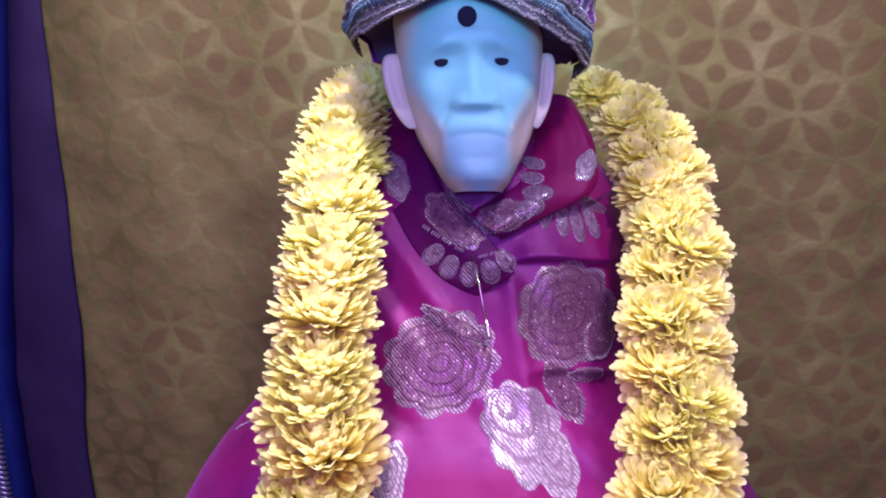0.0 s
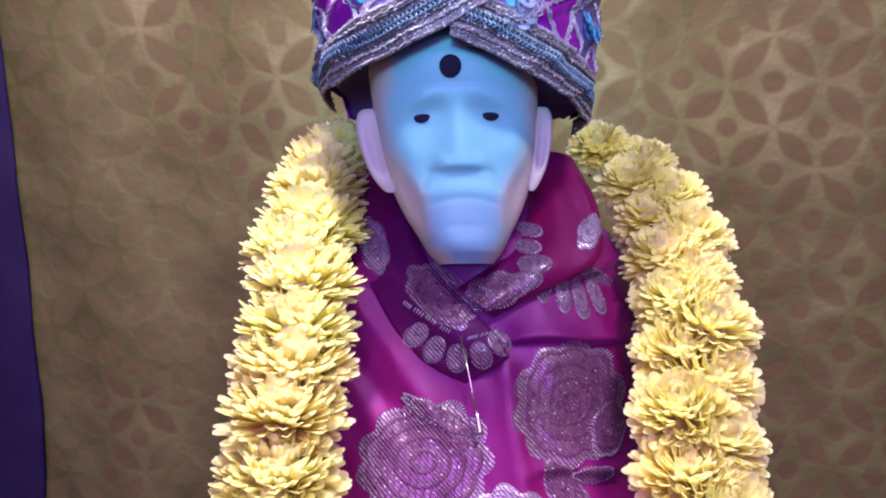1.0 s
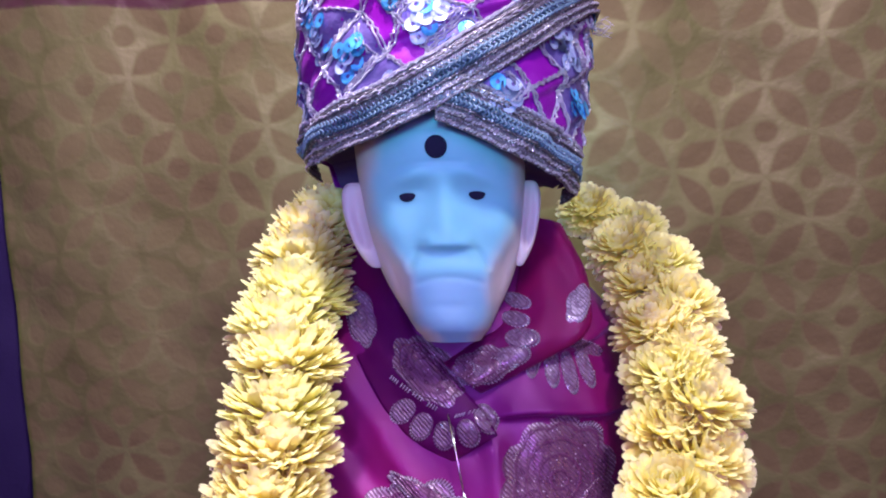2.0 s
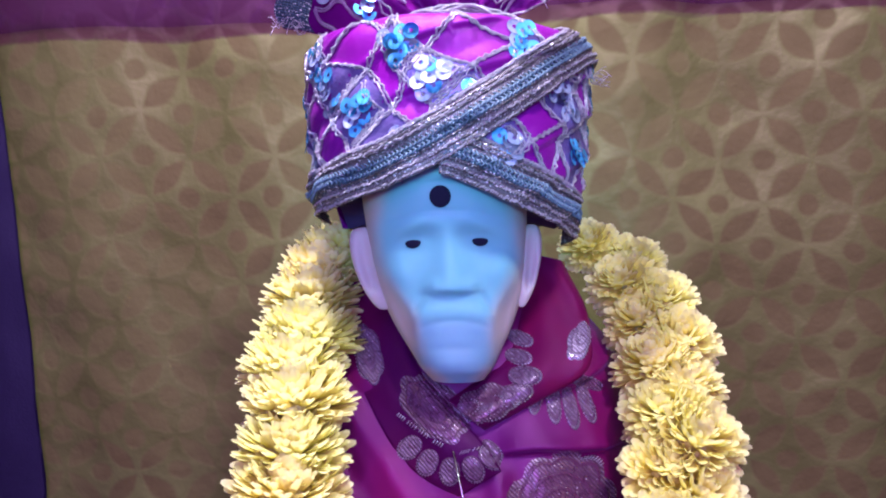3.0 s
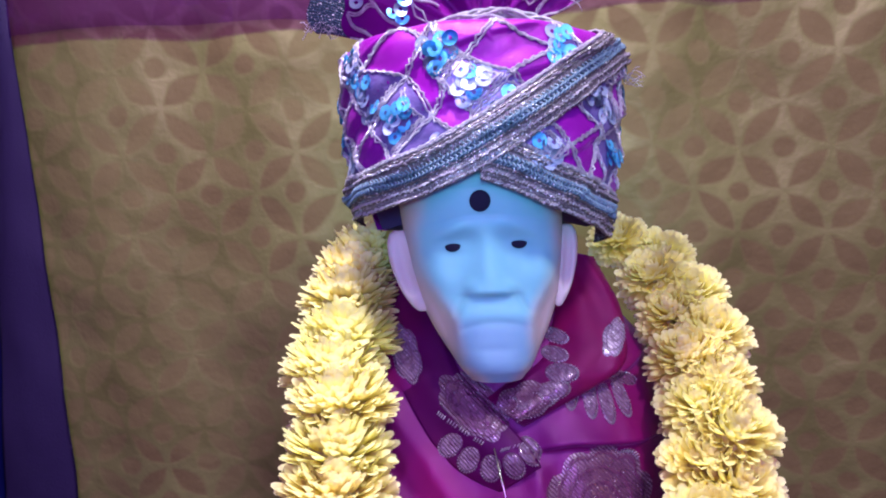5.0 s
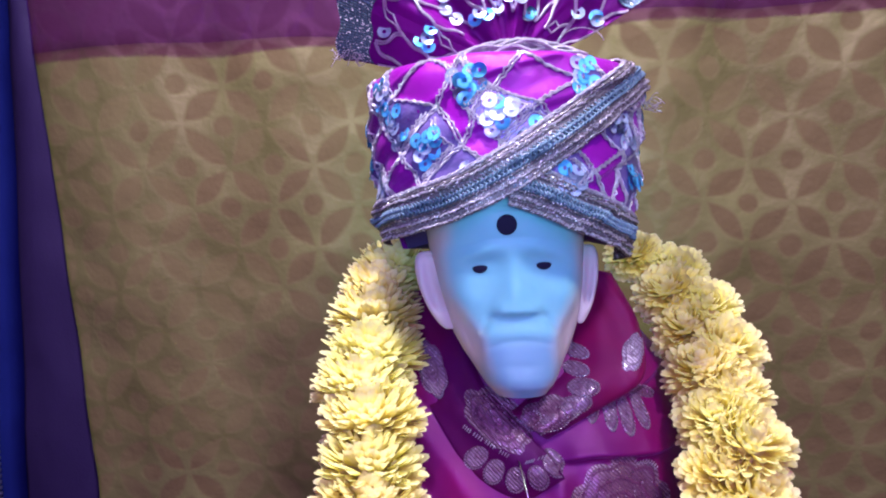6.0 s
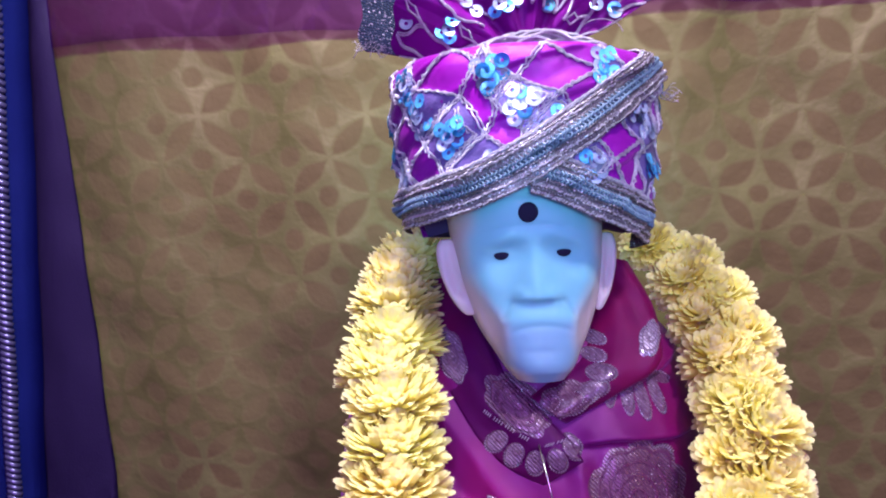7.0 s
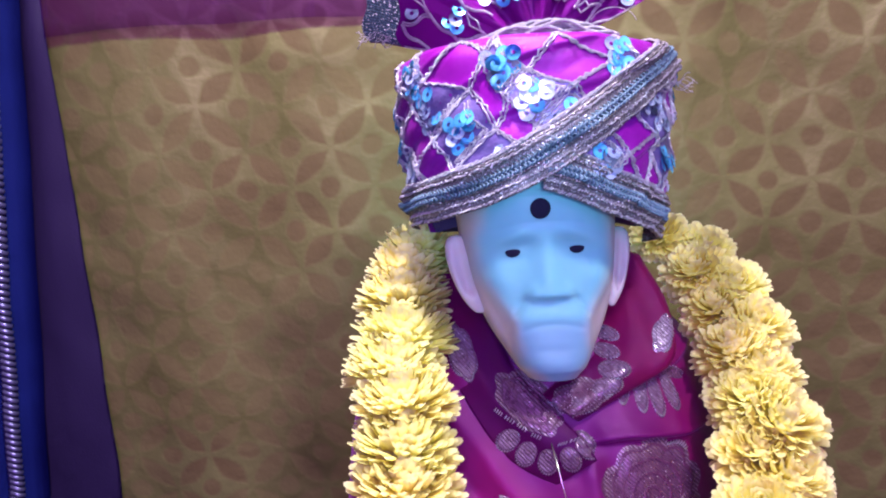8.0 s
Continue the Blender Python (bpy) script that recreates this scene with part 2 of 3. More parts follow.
fine = brocade.noise(300, 3)
crumple = brocade.noise(27, 3)
ground_tone = brocade.mix(brocade.ramp(brocade.noise(13, 3), 0.3, 0.7), (0.104, 0.106, 0.032), (0.158, 0.163, 0.056))
leaf_tone = brocade.mix(brocade.noise(17, 3), (0.068, 0.050, 0.017), (0.094, 0.069, 0.024))
cloth_tone = brocade.mix(brocade.math("MULTIPLY", fig, haze_fade), ground_tone, leaf_tone)
brocade.set("Base Color", brocade.mix(brocade.math("MULTIPLY", fine, 0.3), cloth_tone, (0.12, 0.095, 0.05)))
brocade.set("Metallic", brocade.math("MULTIPLY", brocade.math("SUBTRACT", 1.0, fig), 0.35))
brocade.set("Roughness", brocade.ramp(fig, 0.0, 1.0, 0.48, 0.75))
brocade.set("Specular IOR Level", 0.25)
brocade.bump(brocade.math("ADD", brocade.math("ADD", brocade.math("MULTIPLY", fig, -0.07), brocade.math("MULTIPLY", crumple, 1.3)), brocade.math("MULTIPLY", fine, 0.10)), 0.5, 0.004)

def drape_material(name, a, b, rough=0.6):
    m = Mat(name, rough)
    m.set("Base Color", m.mix(m.noise(12, 4), a, b))
    m.set("Specular IOR Level", 0.2)
    m.bump(m.noise(500, 3), 0.3, 0.0006)
    return m


blue_satin = drape_material("blue_satin", (0.008, 0.017, 0.14), (0.013, 0.026, 0.19), 0.5)
# dark cloth; on the side drape its colour stands for shade
plum = drape_material("plum_cloth_and_shade", (0.026, 0.017, 0.068), (0.036, 0.024, 0.088))
# sheer purple cloth, which tints the light that comes through it
sheer = Mat("sheer_purple_cloth", 0.7)
sheer.set("Base Color", sheer.mix(sheer.noise(30, 3), (0.16, 0.05, 0.16), (0.22, 0.07, 0.22)))
through_cloth = sheer.t.nodes.new("ShaderNodeBsdfTransparent")
through_cloth.inputs[0].default_value = (0.74, 0.52, 0.90, 1)
thin = sheer.t.nodes.new("ShaderNodeMixShader")
thin.inputs[0].default_value = 0.9
sheer.t.links.new(sheer.b.outputs[0], thin.inputs[1])
sheer.t.links.new(through_cloth.outputs[0], thin.inputs[2])
sheer.t.links.new(thin.outputs[0], sheer.t.nodes["Material Output"].inputs[0])
braid_silver = Mat("silver_braid", 0.35, 0.6)
braid_silver.set("Base Color", braid_silver.mix(braid_silver.noise(200, 3), (0.08, 0.075, 0.19), (0.16, 0.155, 0.29)))
steel = Mat("steel", 0.22, 1.0)
steel.set("Base Color", steel.mix(steel.noise(300, 2), (0.62, 0.62, 0.66), (0.8, 0.8, 0.84)))
plaster = Mat("plaster", 0.85)
plaster.set("Base Color", plaster.mix(plaster.noise(3, 5), (0.52, 0.48, 0.54), (0.60, 0.56, 0.60)))
boards = Mat("dark_floor", 0.6)
boards.set("Base Color", boards.mix(boards.noise(6, 5), (0.10, 0.08, 0.08), (0.16, 0.13, 0.12)))

# ---------------------------------------------------------------- the setting
for name, b, m in (
    ("floor", (-2.2, 2.2, -2.6, 1.6, -0.1, 0.0), boards),
    ("ceiling", (-2.2, 2.2, -2.6, 1.6, 2.7, 2.8), plaster),
    ("wall_north", (-2.2, 2.2, 1.5, 1.6, 0.0, 2.7), plaster),
    ("wall_south", (-2.2, 2.2, -2.6, -2.5, 0.0, 2.7), plaster),
    ("wall_west", (-2.2, -2.1, -2.5, 1.5, 0.0, 2.7), plaster),
    ("wall_east", (2.1, 2.2, -2.5, 1.5, 0.0, 2.7), plaster),
):
    tagged(part(name, box(*b), m, smooth=False), "plain room surface round the shrine", name.split("_")[0], kind="structure")
tagged(part("altar_platform", box(-0.75, 0.75, 0.22, 0.95, 0.0, 0.86, 0.01), plum, smooth=False), "dark cloth-covered platform under the seated figure", "platform", kind="structure")


def curtain_y(x, z):
    """The backdrop leans forward towards its top and is puckered by its lining."""
    folds = 0.005 * math.sin(x * 17 + 1.0 + 1.5 * z) + 0.003 * math.sin(x * 41 + 3 * z)
    pucker = 0.0045 * noise.noise((x * 13, z * 11, 2)) + 0.0022 * noise.noise((x * 31, z * 27, 5))
    return 0.71 - 0.09 * x - 0.25 * (z - 1.25) + folds + pucker


tagged(part("backdrop_curtain", sheet(lambda u, w: (-0.75 + 1.5 * u, curtain_y(-0.75 + 1.5 * u, 0.86 + 0.79 * w), 0.86 + 0.79 * w), 260, 140), brocade), "gold brocade curtain with leaf and dot lattice behind the figure", "curtain", kind="structure")


# the sheer valance that hangs over the top of the curtain
def valance(u, w):
    x = -0.75 + 1.5 * u
    z = 1.4840 + 0.0008 * math.sin(19 * x) + 0.0004 * math.sin(47 * x + 1) + 0.17 * w
    return (x, curtain_y(x, z) - 0.009 - 0.002 * math.sin(23 * x), z)


cb = sheet(valance, 120, 12)
bmesh.ops.solidify(cb, geom=cb.faces[:], thickness=0.0016)
tagged(part("valance", cb, sheer), "sheer purple cloth valance over the top of the curtain", "valance", kind="structure")

# side drape: blue satin panel, plum strip put in for shade, silver braid between
side = tagged(thing("side_drape", "blue satin side drape with silver braid and a dark strip for shade", "drape"), kind="")
def edge_x(z):
    return -0.345 - 0.016 * step(1.12, 0.98, z) + 0.002 * math.sin(9 * z)


def seam_x(z):
    return -0.365 + 0.137 * (max(z, 1.075) - 1.479)


def strip(inner, outer, lift, swell):
    def f(u, w):
        z = 0.86 + 0.75 * w
        x = outer(z) + (inner(z) - outer(z)) * u
        return (x, curtain_y(x, z) - lift - swell * math.sin(math.pi * u), z)
    bm = sheet(f, 20, 70)
    bmesh.ops.solidify(bm, geom=bm.faces[:], thickness=0.0015)
    return bm


part("border", strip(edge_x, lambda z: seam_x(z) - 0.004, 0.006, 0.006), plum, side, "dark plum strip drawn for the shade beside the panel")
part("panel", strip(seam_x, lambda z: seam_x(z) - 0.30, 0.011, 0.012), blue_satin, side, "blue satin panel")
for i in range(128):
    z = 0.864 + 0.0058 * i
    x = seam_x(z) - 0.029
    y = curtain_y(x, z)
    bead = tube([(x - 0.006, y - 0.016, z + 0.0035), (x - 0.002, y - 0.0205, z + 0.001), (x + 0.003, y - 0.0205, z - 0.001), (x + 0.006, y - 0.016, z - 0.003)], 0.0025, 6)
    part("braid_loop", bead, braid_silver, side)

# ---------------------------------------------------------------- the figure
CX = 0.0165
FACE_W = [(1.2305, 0.0115), (1.2325, 0.0155), (1.2365, 0.0182), (1.245, 0.0228), (1.254, 0.0280), (1.263, 0.0320), (1.275, 0.0362), (1.288, 0.0385), (1.302, 0.0400), (1.318, 0.041), (1.335, 0.042), (1.36, 0.040)]
FACE_Y = [(1.2305, 0.437), (1.2330, 0.429), (1.238, 0.424), (1.25, 0.424), (1.262, 0.4235), (1.275, 0.424), (1.29, 0.421), (1.302, 0.416), (1.318, 0.4085), (1.335, 0.408), (1.36, 0.42)]


def lean(z):
    return CX - 0.06 * (z - 1.275)


def crease(z):
    """Where the front of the face turns into its sides, from the middle line."""
    return 0.0172 + 0.0158 * step(1.257, 1.292, z)


def face_lift(x, z):
    """How far the features stand out from the plain oval, at x from the face's middle line."""
    a = abs(x)
    c = crease(z)
    d = 0.0
    # nose, its wings and the hollow under it
    bridge = step(1.2715, 1.2745, z) * (1 - step(1.276, 1.304, z))
    d += (0.0016 + 0.0044 * bridge) * bell(a, 0.0050 + 0.0035 * bridge) * step(1.2680, 1.2755, z) * (1 - step(1.299, 1.312, z))
    d += 0.0022 * bell(a - 0.0082, 0.0042) * bell(z - 1.2760, 0.0042)
    # eye sockets, lids and brows
    d -= 0.0030 * bell(a - 0.0158, 0.010) * bell(z - 1.2975, 0.0055)
    d += 0.0016 * bell(a - 0.0158, 0.0065) * bell(z - 1.2965, 0.003)
    d += 0.0026 * bell(a - 0.014, 0.013) * bell(z - 1.3055 + 0.32 * max(0, a - 0.010), 0.004)
    d -= 0.0006 * (bell(z - 1.3105 + 4 * a * a, 0.0012) + bell(z - 1.3245, 0.0012)) * bell(a, 0.022)
    # cheekbones, hollow cheeks and the flat sides behind the crease
    d += 0.0030 * bell(a - 0.025, 0.008) * bell(z - 1.282, 0.009)
    d -= 0.0032 * step(c - 0.001, c + 0.006, a) * bell(z - 1.259, 0.015)
    d -= 0.0022 * step(c, c + 0.008, a) * (1 - step(1.298, 1.318, z))
    d -= 0.0012 * bell(a - 0.0125 - 0.55 * (1.2745 - z), 0.0022) * step(1.262, 1.266, z) * (1 - step(1.270, 1.278, z))
    # moustache that droops at the ends, mouth line and the squared beard
    d += 0.0010 * bell(z - 1.2650 + 9 * a * a, 0.0040) * (1 - step(0.0135, 0.0215, a))
    d -= 0.0005 * bell(z - 1.2603 + 12 * a * a, 0.0015) * (1 - step(0.0135, 0.0185, a))
    d += 0.0004 * (1 - step(0.0135, 0.0200, a)) * step(1.2315, 1.239, z) * (1 - step(1.2545, 1.2615, z))
    d -= 0.0005 * bell(z - 1.2475, 0.0022) * bell(a, 0.011)
    return d


def head_point(phi, z):
    w, yf = curve(FACE_W, z), curve(FACE_Y, z)
    s, c = math.sin(phi), math.cos(phi)
    x = w * math.copysign(abs(s) ** 0.85, s)
    back = 0.462
    y = back - (back - yf) * math.copysign(abs(c) ** 0.70, c) if c > 0 else back - 0.05 * c
    if c > 0:
        y -= face_lift(x, z) * min(1, c * 1.6)
    return Vector((lean(z) + x, y, z))


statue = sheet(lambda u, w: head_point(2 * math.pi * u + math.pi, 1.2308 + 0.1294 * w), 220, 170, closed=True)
# neck and torso under the clothes
BODY_W = [(0.86, 0.17), (0.95, 0.15), (1.05, 0.12), (1.15, 0.08), (1.23, 0.055), (1.26, 0.025), (1.30, 0.022)]
def torso(u, w):
    z, a = 0.86 + 0.44 * w, 2 * math.pi * u
    return (CX + lerp(BODY_W, z) * math.sin(a), 0.55 - 0.5 * lerp(BODY_W, z) * math.cos(a) - (0.04 if z > 1.25 else 0), z)
sheet(torso, 32, 14, closed=True, bm=statue)
# long-lobed ears: a rim round a hollow
for sx, out in ((-1, 0.0082), (1, 0.0056)):
    def ear(u, w, sx=sx, out=out):
        a, b = 2 * math.pi * u, math.pi * w
        z = 1.2862 + 0.0205 * math.cos(b)
        wide = math.sin(b) * (0.0085 + 0.0035 * math.cos(b))
        dent = 0.0045 * math.sin(b) ** 2 * bell(math.cos(a) - 0.15, 0.42) * step(1.272, 1.279, z) if math.sin(a) < 0 else 0.0
        broad = (out + 0.0022 * math.cos(b)) * math.sin(b) ** 0.6
        return (lean(z) + sx * (curve(FACE_W, z) + 0.0008 + broad * math.cos(a)), 0.448 + 0.65 * wide * math.sin(a) + dent, z)
    sheet(ear, 32, 24, closed=True, bm=statue)
# painted eyes and the round mark on the brow, lying on the surface
def spot(x0, z0, rx, rz, lift, tilt=0.0):
    def f(u, w):
        a = 2 * math.pi * u
        dx, dz = rx * w * math.cos(a), rz * w * math.sin(a)
        dz = dz * (0.42 if dz > 0 and rz < rx * 0.95 else 1.0) + tilt * dx
        x, z = x0 + dx, z0 + dz
        yb = 0.462 - (0.462 - curve(FACE_Y, z)) * (1 - (abs(x - lean(z)) / curve(FACE_W, z)) ** 2.353) ** 0.35 - face_lift(x - lean(z), z)
        return (x, yb - lift - 0.0004 * (1 - w * w), z)
    sheet(f, 28, 5, closed=True, bm=statue, mat=1)
spot(-0.0010, 1.2968, 0.0037, 0.0028, 0.0003, 0.03)
spot(0.0300, 1.2972, 0.0038, 0.0027, 0.0003, 0.0)
spot(0.0120, 1.3165, 0.0049, 0.0049, 0.0003)
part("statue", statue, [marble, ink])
tagged(bpy.data.objects["statue"], "pale marble seated figure with blue light put into its face colour, dark brow mark", "statue")

# ---------------------------------------------------------------- magenta clothes
shawl = thing("silk_shawl", "magenta silk shawl with silver brocade, draped over the seated figure", "shawl")
CLOTH_W = [(0.86, 0.27), (0.95, 0.235), (1.0, 0.205), (1.069, 0.168), (1.123, 0.122), (1.18, 0.116), (1.22, 0.108), (1.255, 0.088), (1.275, 0.062), (1.288, 0.045)]
CLOTH_Y = [(0.86, 0.315), (0.95, 0.322), (1.04, 0.338), (1.060, 0.360), (1.078, 0.396), (1.096, 0.427), (1.115, 0.438), (1.15, 0.447), (1.20, 0.4595), (1.235, 0.468), (1.26, 0.482), (1.288, 0.505)]


def pleat(x, z, a, b, h, soft):
    """A fold that runs from a to b (x, z): cloth above it stands h out, and drops off below the line."""
    t = (x - a[0]) / (b[0] - a[0])
    line = a[1] + (b[1] - a[1]) * t + 0.002 * math.sin(5 * t)
    up = z - line
    return h * step(-soft, soft * 0.4, up) * math.exp(-max(0, up) / 0.016) * step(-0.10, 0.30, t)


def chest_y(x, z):
    """The front of the cloth."""
    w, yf = curve(CLOTH_W, z), curve(CLOTH_Y, z)
    s = min(0.999, abs(x - CX) / w)
    y = 0.545 - (0.545 - yf) * (1 - s ** 2.4) ** 0.5
    y -= pleat(x, z, (0.030, 1.207), (0.092, 1.231), 0.0075, 0.003)
    y -= pleat(x, z, (0.034, 1.192), (0.096, 1.1945), 0.0085, 0.0035)
    y -= pleat(x, z, (0.044, 1.131), (0.098, 1.132), 0.0025, 0.004)
    # slanting folds down the middle and the left side
    y -= 0.0035 * bell((x - 0.041) + 0.12 * (z - 1.15), 0.006) * step(1.075, 1.11, z) * (1 - step(1.175, 1.195, z))
    y -= 0.0030 * bell((x + 0.020) + 0.75 * (z - 1.19), 0.007) * step(1.12, 1.15, z)
    y += 0.0030 * bell((x + 0.030) + 0.75 * (z - 1.175), 0.008) * step(1.12, 1.15, z)
    y -= 0.0020 * noise.noise(((x + z) * 55, (x - z) * 13, 7.0))
    y -= 0.0022 * noise.noise((x * 28, z * 22, 4.0)) + 0.0008 * noise.noise((x * 90, z * 60, 1.0))
    return y


def drape(u, w):
    z = 0.86 + 0.428 * w
    a = math.pi * (2 * u - 1)
    wid = curve(CLOTH_W, z)
    if abs(a) <= math.pi / 2:
        x = CX + 0.998 * wid * math.sin(a)
        return (x, chest_y(x, z), z)
    return (CX + wid * math.sin(a), 0.545 - 0.06 * math.cos(a), z)


part("drape", sheet(drape, 300, 300, closed=True), silk, shawl)


def ribbon(name, a, b, lift, mat, label, bulge=0.004, flush=False, nu=26, nv=70):
    """A fold of cloth between two edges a and b, each a table of (share of the length, x, y or None, z)."""
    def at(tab, t):
        ts = [r[0] for r in tab]
        x, z = float(np.interp(t, ts, [r[1] for r in tab])), float(np.interp(t, ts, [r[3] for r in tab]))
        gap = 0.0004 if tab is b and flush else lift
        free = [r[2] if r[2] is not None else chest_y(r[1], r[3]) - gap for r in tab]
        return Vector((x, float(np.interp(t, ts, free)), z))

    def smooth(tab, t):
        return sum((at(tab, min(1, max(0, t + k))) for k in (-0.07, -0.035, 0, 0.035, 0.07)), Vector()) / 5

    def f(u, w):
        p = smooth(a, w).lerp(smooth(b, w), u)
        rim = step(-0.05, 0.16, u) * (1 - u * u) if flush else 1 - abs(2 * u - 1) ** 4
        rim *= 1 - step(0.88, 1.0, w) if flush else 1
        out = bulge * rim + 0.0012 * math.sin(9 * u + 5 * w) * rim + 0.001 * noise.noise((p.x * 50, p.z * 50, 9))
        return (p.x, p.y - out, p.z)
    bm = sheet(f, nu, nv)
    bmesh.ops.solidify(bm, geom=bm.faces[:], thickness=-0.0012)
    return part(name, bm, mat, shawl, label)


ribbon("collar",
       [(0, 0.078, 0.500, 1.292), (0.35, 0.090, 0.482, 1.262), (0.62, 0.088, 0.462, 1.232), (1, 0.029, None, 1.203)],
       [(0, 0.046, 0.510, 1.300), (0.35, 0.056, 0.488, 1.268), (0.62, 0.047, 0.470, 1.240), (1, 0.012, None, 1.218)],
       0.004, silk_red, "crimson inner fold of the shawl", 0.006)
ribbon("collar",
       [(0, -0.020, 0.500, 1.290), (0.3, -0.006, 0.478, 1.250), (0.5, 0.002, 0.464, 1.228), (0.75, 0.022, 0.455, 1.208), (0.9, 0.036, 0.449, 1.194), (1, 0.040, 0.447, 1.184)],
       [(0, -0.052, 0.510, 1.285), (0.3, -0.040, 0.484, 1.245), (0.5, -0.030, None, 1.222), (0.75, -0.013, None, 1.193), (0.9, 0.004, None, 1.178), (1, 0.022, None, 1.172)],
       0.005, silk, "magenta fold crossing the chest", 0.005, True)


# brocade motifs: raised patches of silver thread that follow the cloth
def motif(x0, z0, rx, rz, turn, lobes, mat, lift=0.0005, depth=0.16, top=None, pole=(0.0, 0.0), edge=None):
    ca, sa = math.cos(radians(turn)), math.sin(radians(turn))

    def f(u, w):
        a = 2 * math.pi * u
        r = w * (1 + depth * (abs(math.sin(a * lobes / 2)) - 0.6) * w ** 3)
        dx = rx * (r * math.cos(a) + pole[0] * (1 - w))
        dz = rz * (r * math.sin(a) + pole[1] * (1 - w))
        x, z = x0 + ca * dx - sa * dz, z0 + sa * dx + ca * dz
        y = chest_y(x, z) if top is None else top(x, z)
        return (x, y - lift * (1 - w ** 8) + 0.0003 * w ** 8, z)
    piece = part("motif", sheet(f, 8 * lobes, 14, closed=True, uv=True), mat, shawl, "silver-thread brocade motif")
    if edge:
        bm = bmesh.new()
        count = int((edge[1] - edge[0]) / 360 * 3.6 * (rx + rz) / 0.0017)
        for i in range(count):
            u = (edge[0] + (edge[1] - edge[0]) * (i + 0.5) / count) / 360
            for w0 in (0.96,):
                a, b = Vector(f(u, w0)), Vector(f(u + 0.004, w0 - 0.07))
                tube([a + Vector((0, -0.0005, 0)), a.lerp(b, 0.5) + Vector((0, -0.0008, 0)), b + Vector((0, -0.0005, 0))], 0.00032, 4, bm)
        part("stitching", bm, silver_cord, piece, "bright silver stitches")


motif(-0.002, 1.138, 0.034, 0.029, 15, 11, zari, edge=(20, 105))
motif(0.070, 1.163, 0.032, 0.030, 30, 10, zari, edge=(10, 40))
motif(0.088, 1.149, 0.010, 0.014, -25, 5, zari, 0.0011, pole=(0, 0.7), edge=(160, 380))
motif(0.042, 1.104, 0.020, 0.026, 40, 9, zari_lit, 0.0011, pole=(0.1, 0.75), edge=(110, 250))
motif(0.058, 1.090, 0.011, 0.014, 20, 6, zari_lit, 0.0013, pole=(0, 0.7))
motif(0.066, 1.121, 0.009, 0.019, 30, 6, zari, 0.0011, pole=(0, 0.8))
motif(0.079, 1.130, 0.011, 0.004, 0, 5, zari, 0.0014, edge=(0, 360))
for k, (lx, lz, la) in enumerate(((0.0585, 1.2215, -8), (0.0680, 1.2165, 2), (0.0770, 1.2130, 10), (0.0860, 1.2150, 18))):
    motif(lx, lz, 0.0044, 0.0110, la, 2, zari_mid, 0.0007, 0.1, pole=(0, 0.7), edge=(200, 340))
motif(0.086, 1.2255, 0.013, 0.0035, -22, 4, zari, 0.0008, 0.2, edge=(0, 180))
motif(-0.028, 1.086, 0.009, 0.014, -10, 7, zari_lit)
motif(0.018, 1.058, 0.024, 0.012, 0, 8, zari_lit)
motif(0.006, 1.158, 0.022, 0.0045, -28, 8, zari, 0.0012, edge=(0, 360))


def over(name_index):
    """Reads the y of a collar's front at x, z by a ray from the front."""
    ob = [o for o in shawl.children if o.name.startswith("collar")][name_index]

    def f(x, z):
        hit, place, _, _ = ob.ray_cast((x, 0.2, z), (0, 1, 0))
        return min(place.y, chest_y(x, z)) if hit else chest_y(x, z)
    return f


red_fold, cross_fold = over(0), over(1)
for lx, lz, la in ((-0.0060, 1.1965, -50), (0.0030, 1.1895, -28), (0.0140, 1.1855, -5), (0.0255, 1.1870, 22), (0.0345, 1.1930, 45)):
    motif(lx, lz, 0.0056, 0.0072, la, 2, zari_mid, 0.0009, 0.1, cross_fold, (0, 0.8), (185, 355))
motif(0.006, 1.216, 0.021, 0.0125, -42, 7, zari, 0.0009, 0.16, cross_fold)
# a line of bright silver dashes over the leaves
for k, (x0, z0, x1, z1) in enumerate(((-0.012, 1.2130, -0.008, 1.2100), (-0.007, 1.2095, -0.002, 1.2062), (-0.001, 1.2060, 0.004, 1.2025), (0.006, 1.2010, 0.011, 1.1985), (0.019, 1.1955, 0.024, 1.1965), (0.025, 1.1970, 0.033, 1.1985))):
    dashes = bmesh.new()
    for i in range(4):
        t0 = (i + 0.5) / 4
        x, z = x0 + (x1 - x0) * t0, z0 + (z1 - z0) * t0
        y = cross_fold(x, z) - 0.0010
        tube([(x - 0.0006, y, z - 0.0008), (x, y - 0.0005, z), (x + 0.0006, y, z + 0.0008)], 0.00030, 5, dashes)
    part("stitching", dashes, silver_cord, shawl, "bright silver stitches")
motif(-0.028, 1.242, 0.008, 0.016, 15, 6, zari_mid, 0.0009, 0.16, cross_fold, edge=(150, 330))
for lx, lz, la, ls in ((0.0520, 1.2490, -20, 0.85), (0.0505, 1.2400, -10, 0.85), (0.0530, 1.2310, 0, 1.05), (0.0480, 1.2225, 12, 1.10), (0.0350, 1.2170, 25, 0.95), (0.0230, 1.2160, 20, 0.85)):
    motif(lx, lz, 0.0088 * ls, 0.0046 * ls, la, 2, zari_mid, 0.0009, 0.1, red_fold, (-0.7, 0.2), (-110, 60))
motif(0.034, 1.218, 0.017, 0.009, 15, 7, zari, 0.0009, 0.2, red_fold, (-0.7, 0), (200, 340))
motif(0.082, 1.247, 0.006, 0.011, -30, 5, zari_lit, 0.0009, 0.2, red_fold, (0, 0.6), (-60, 80))

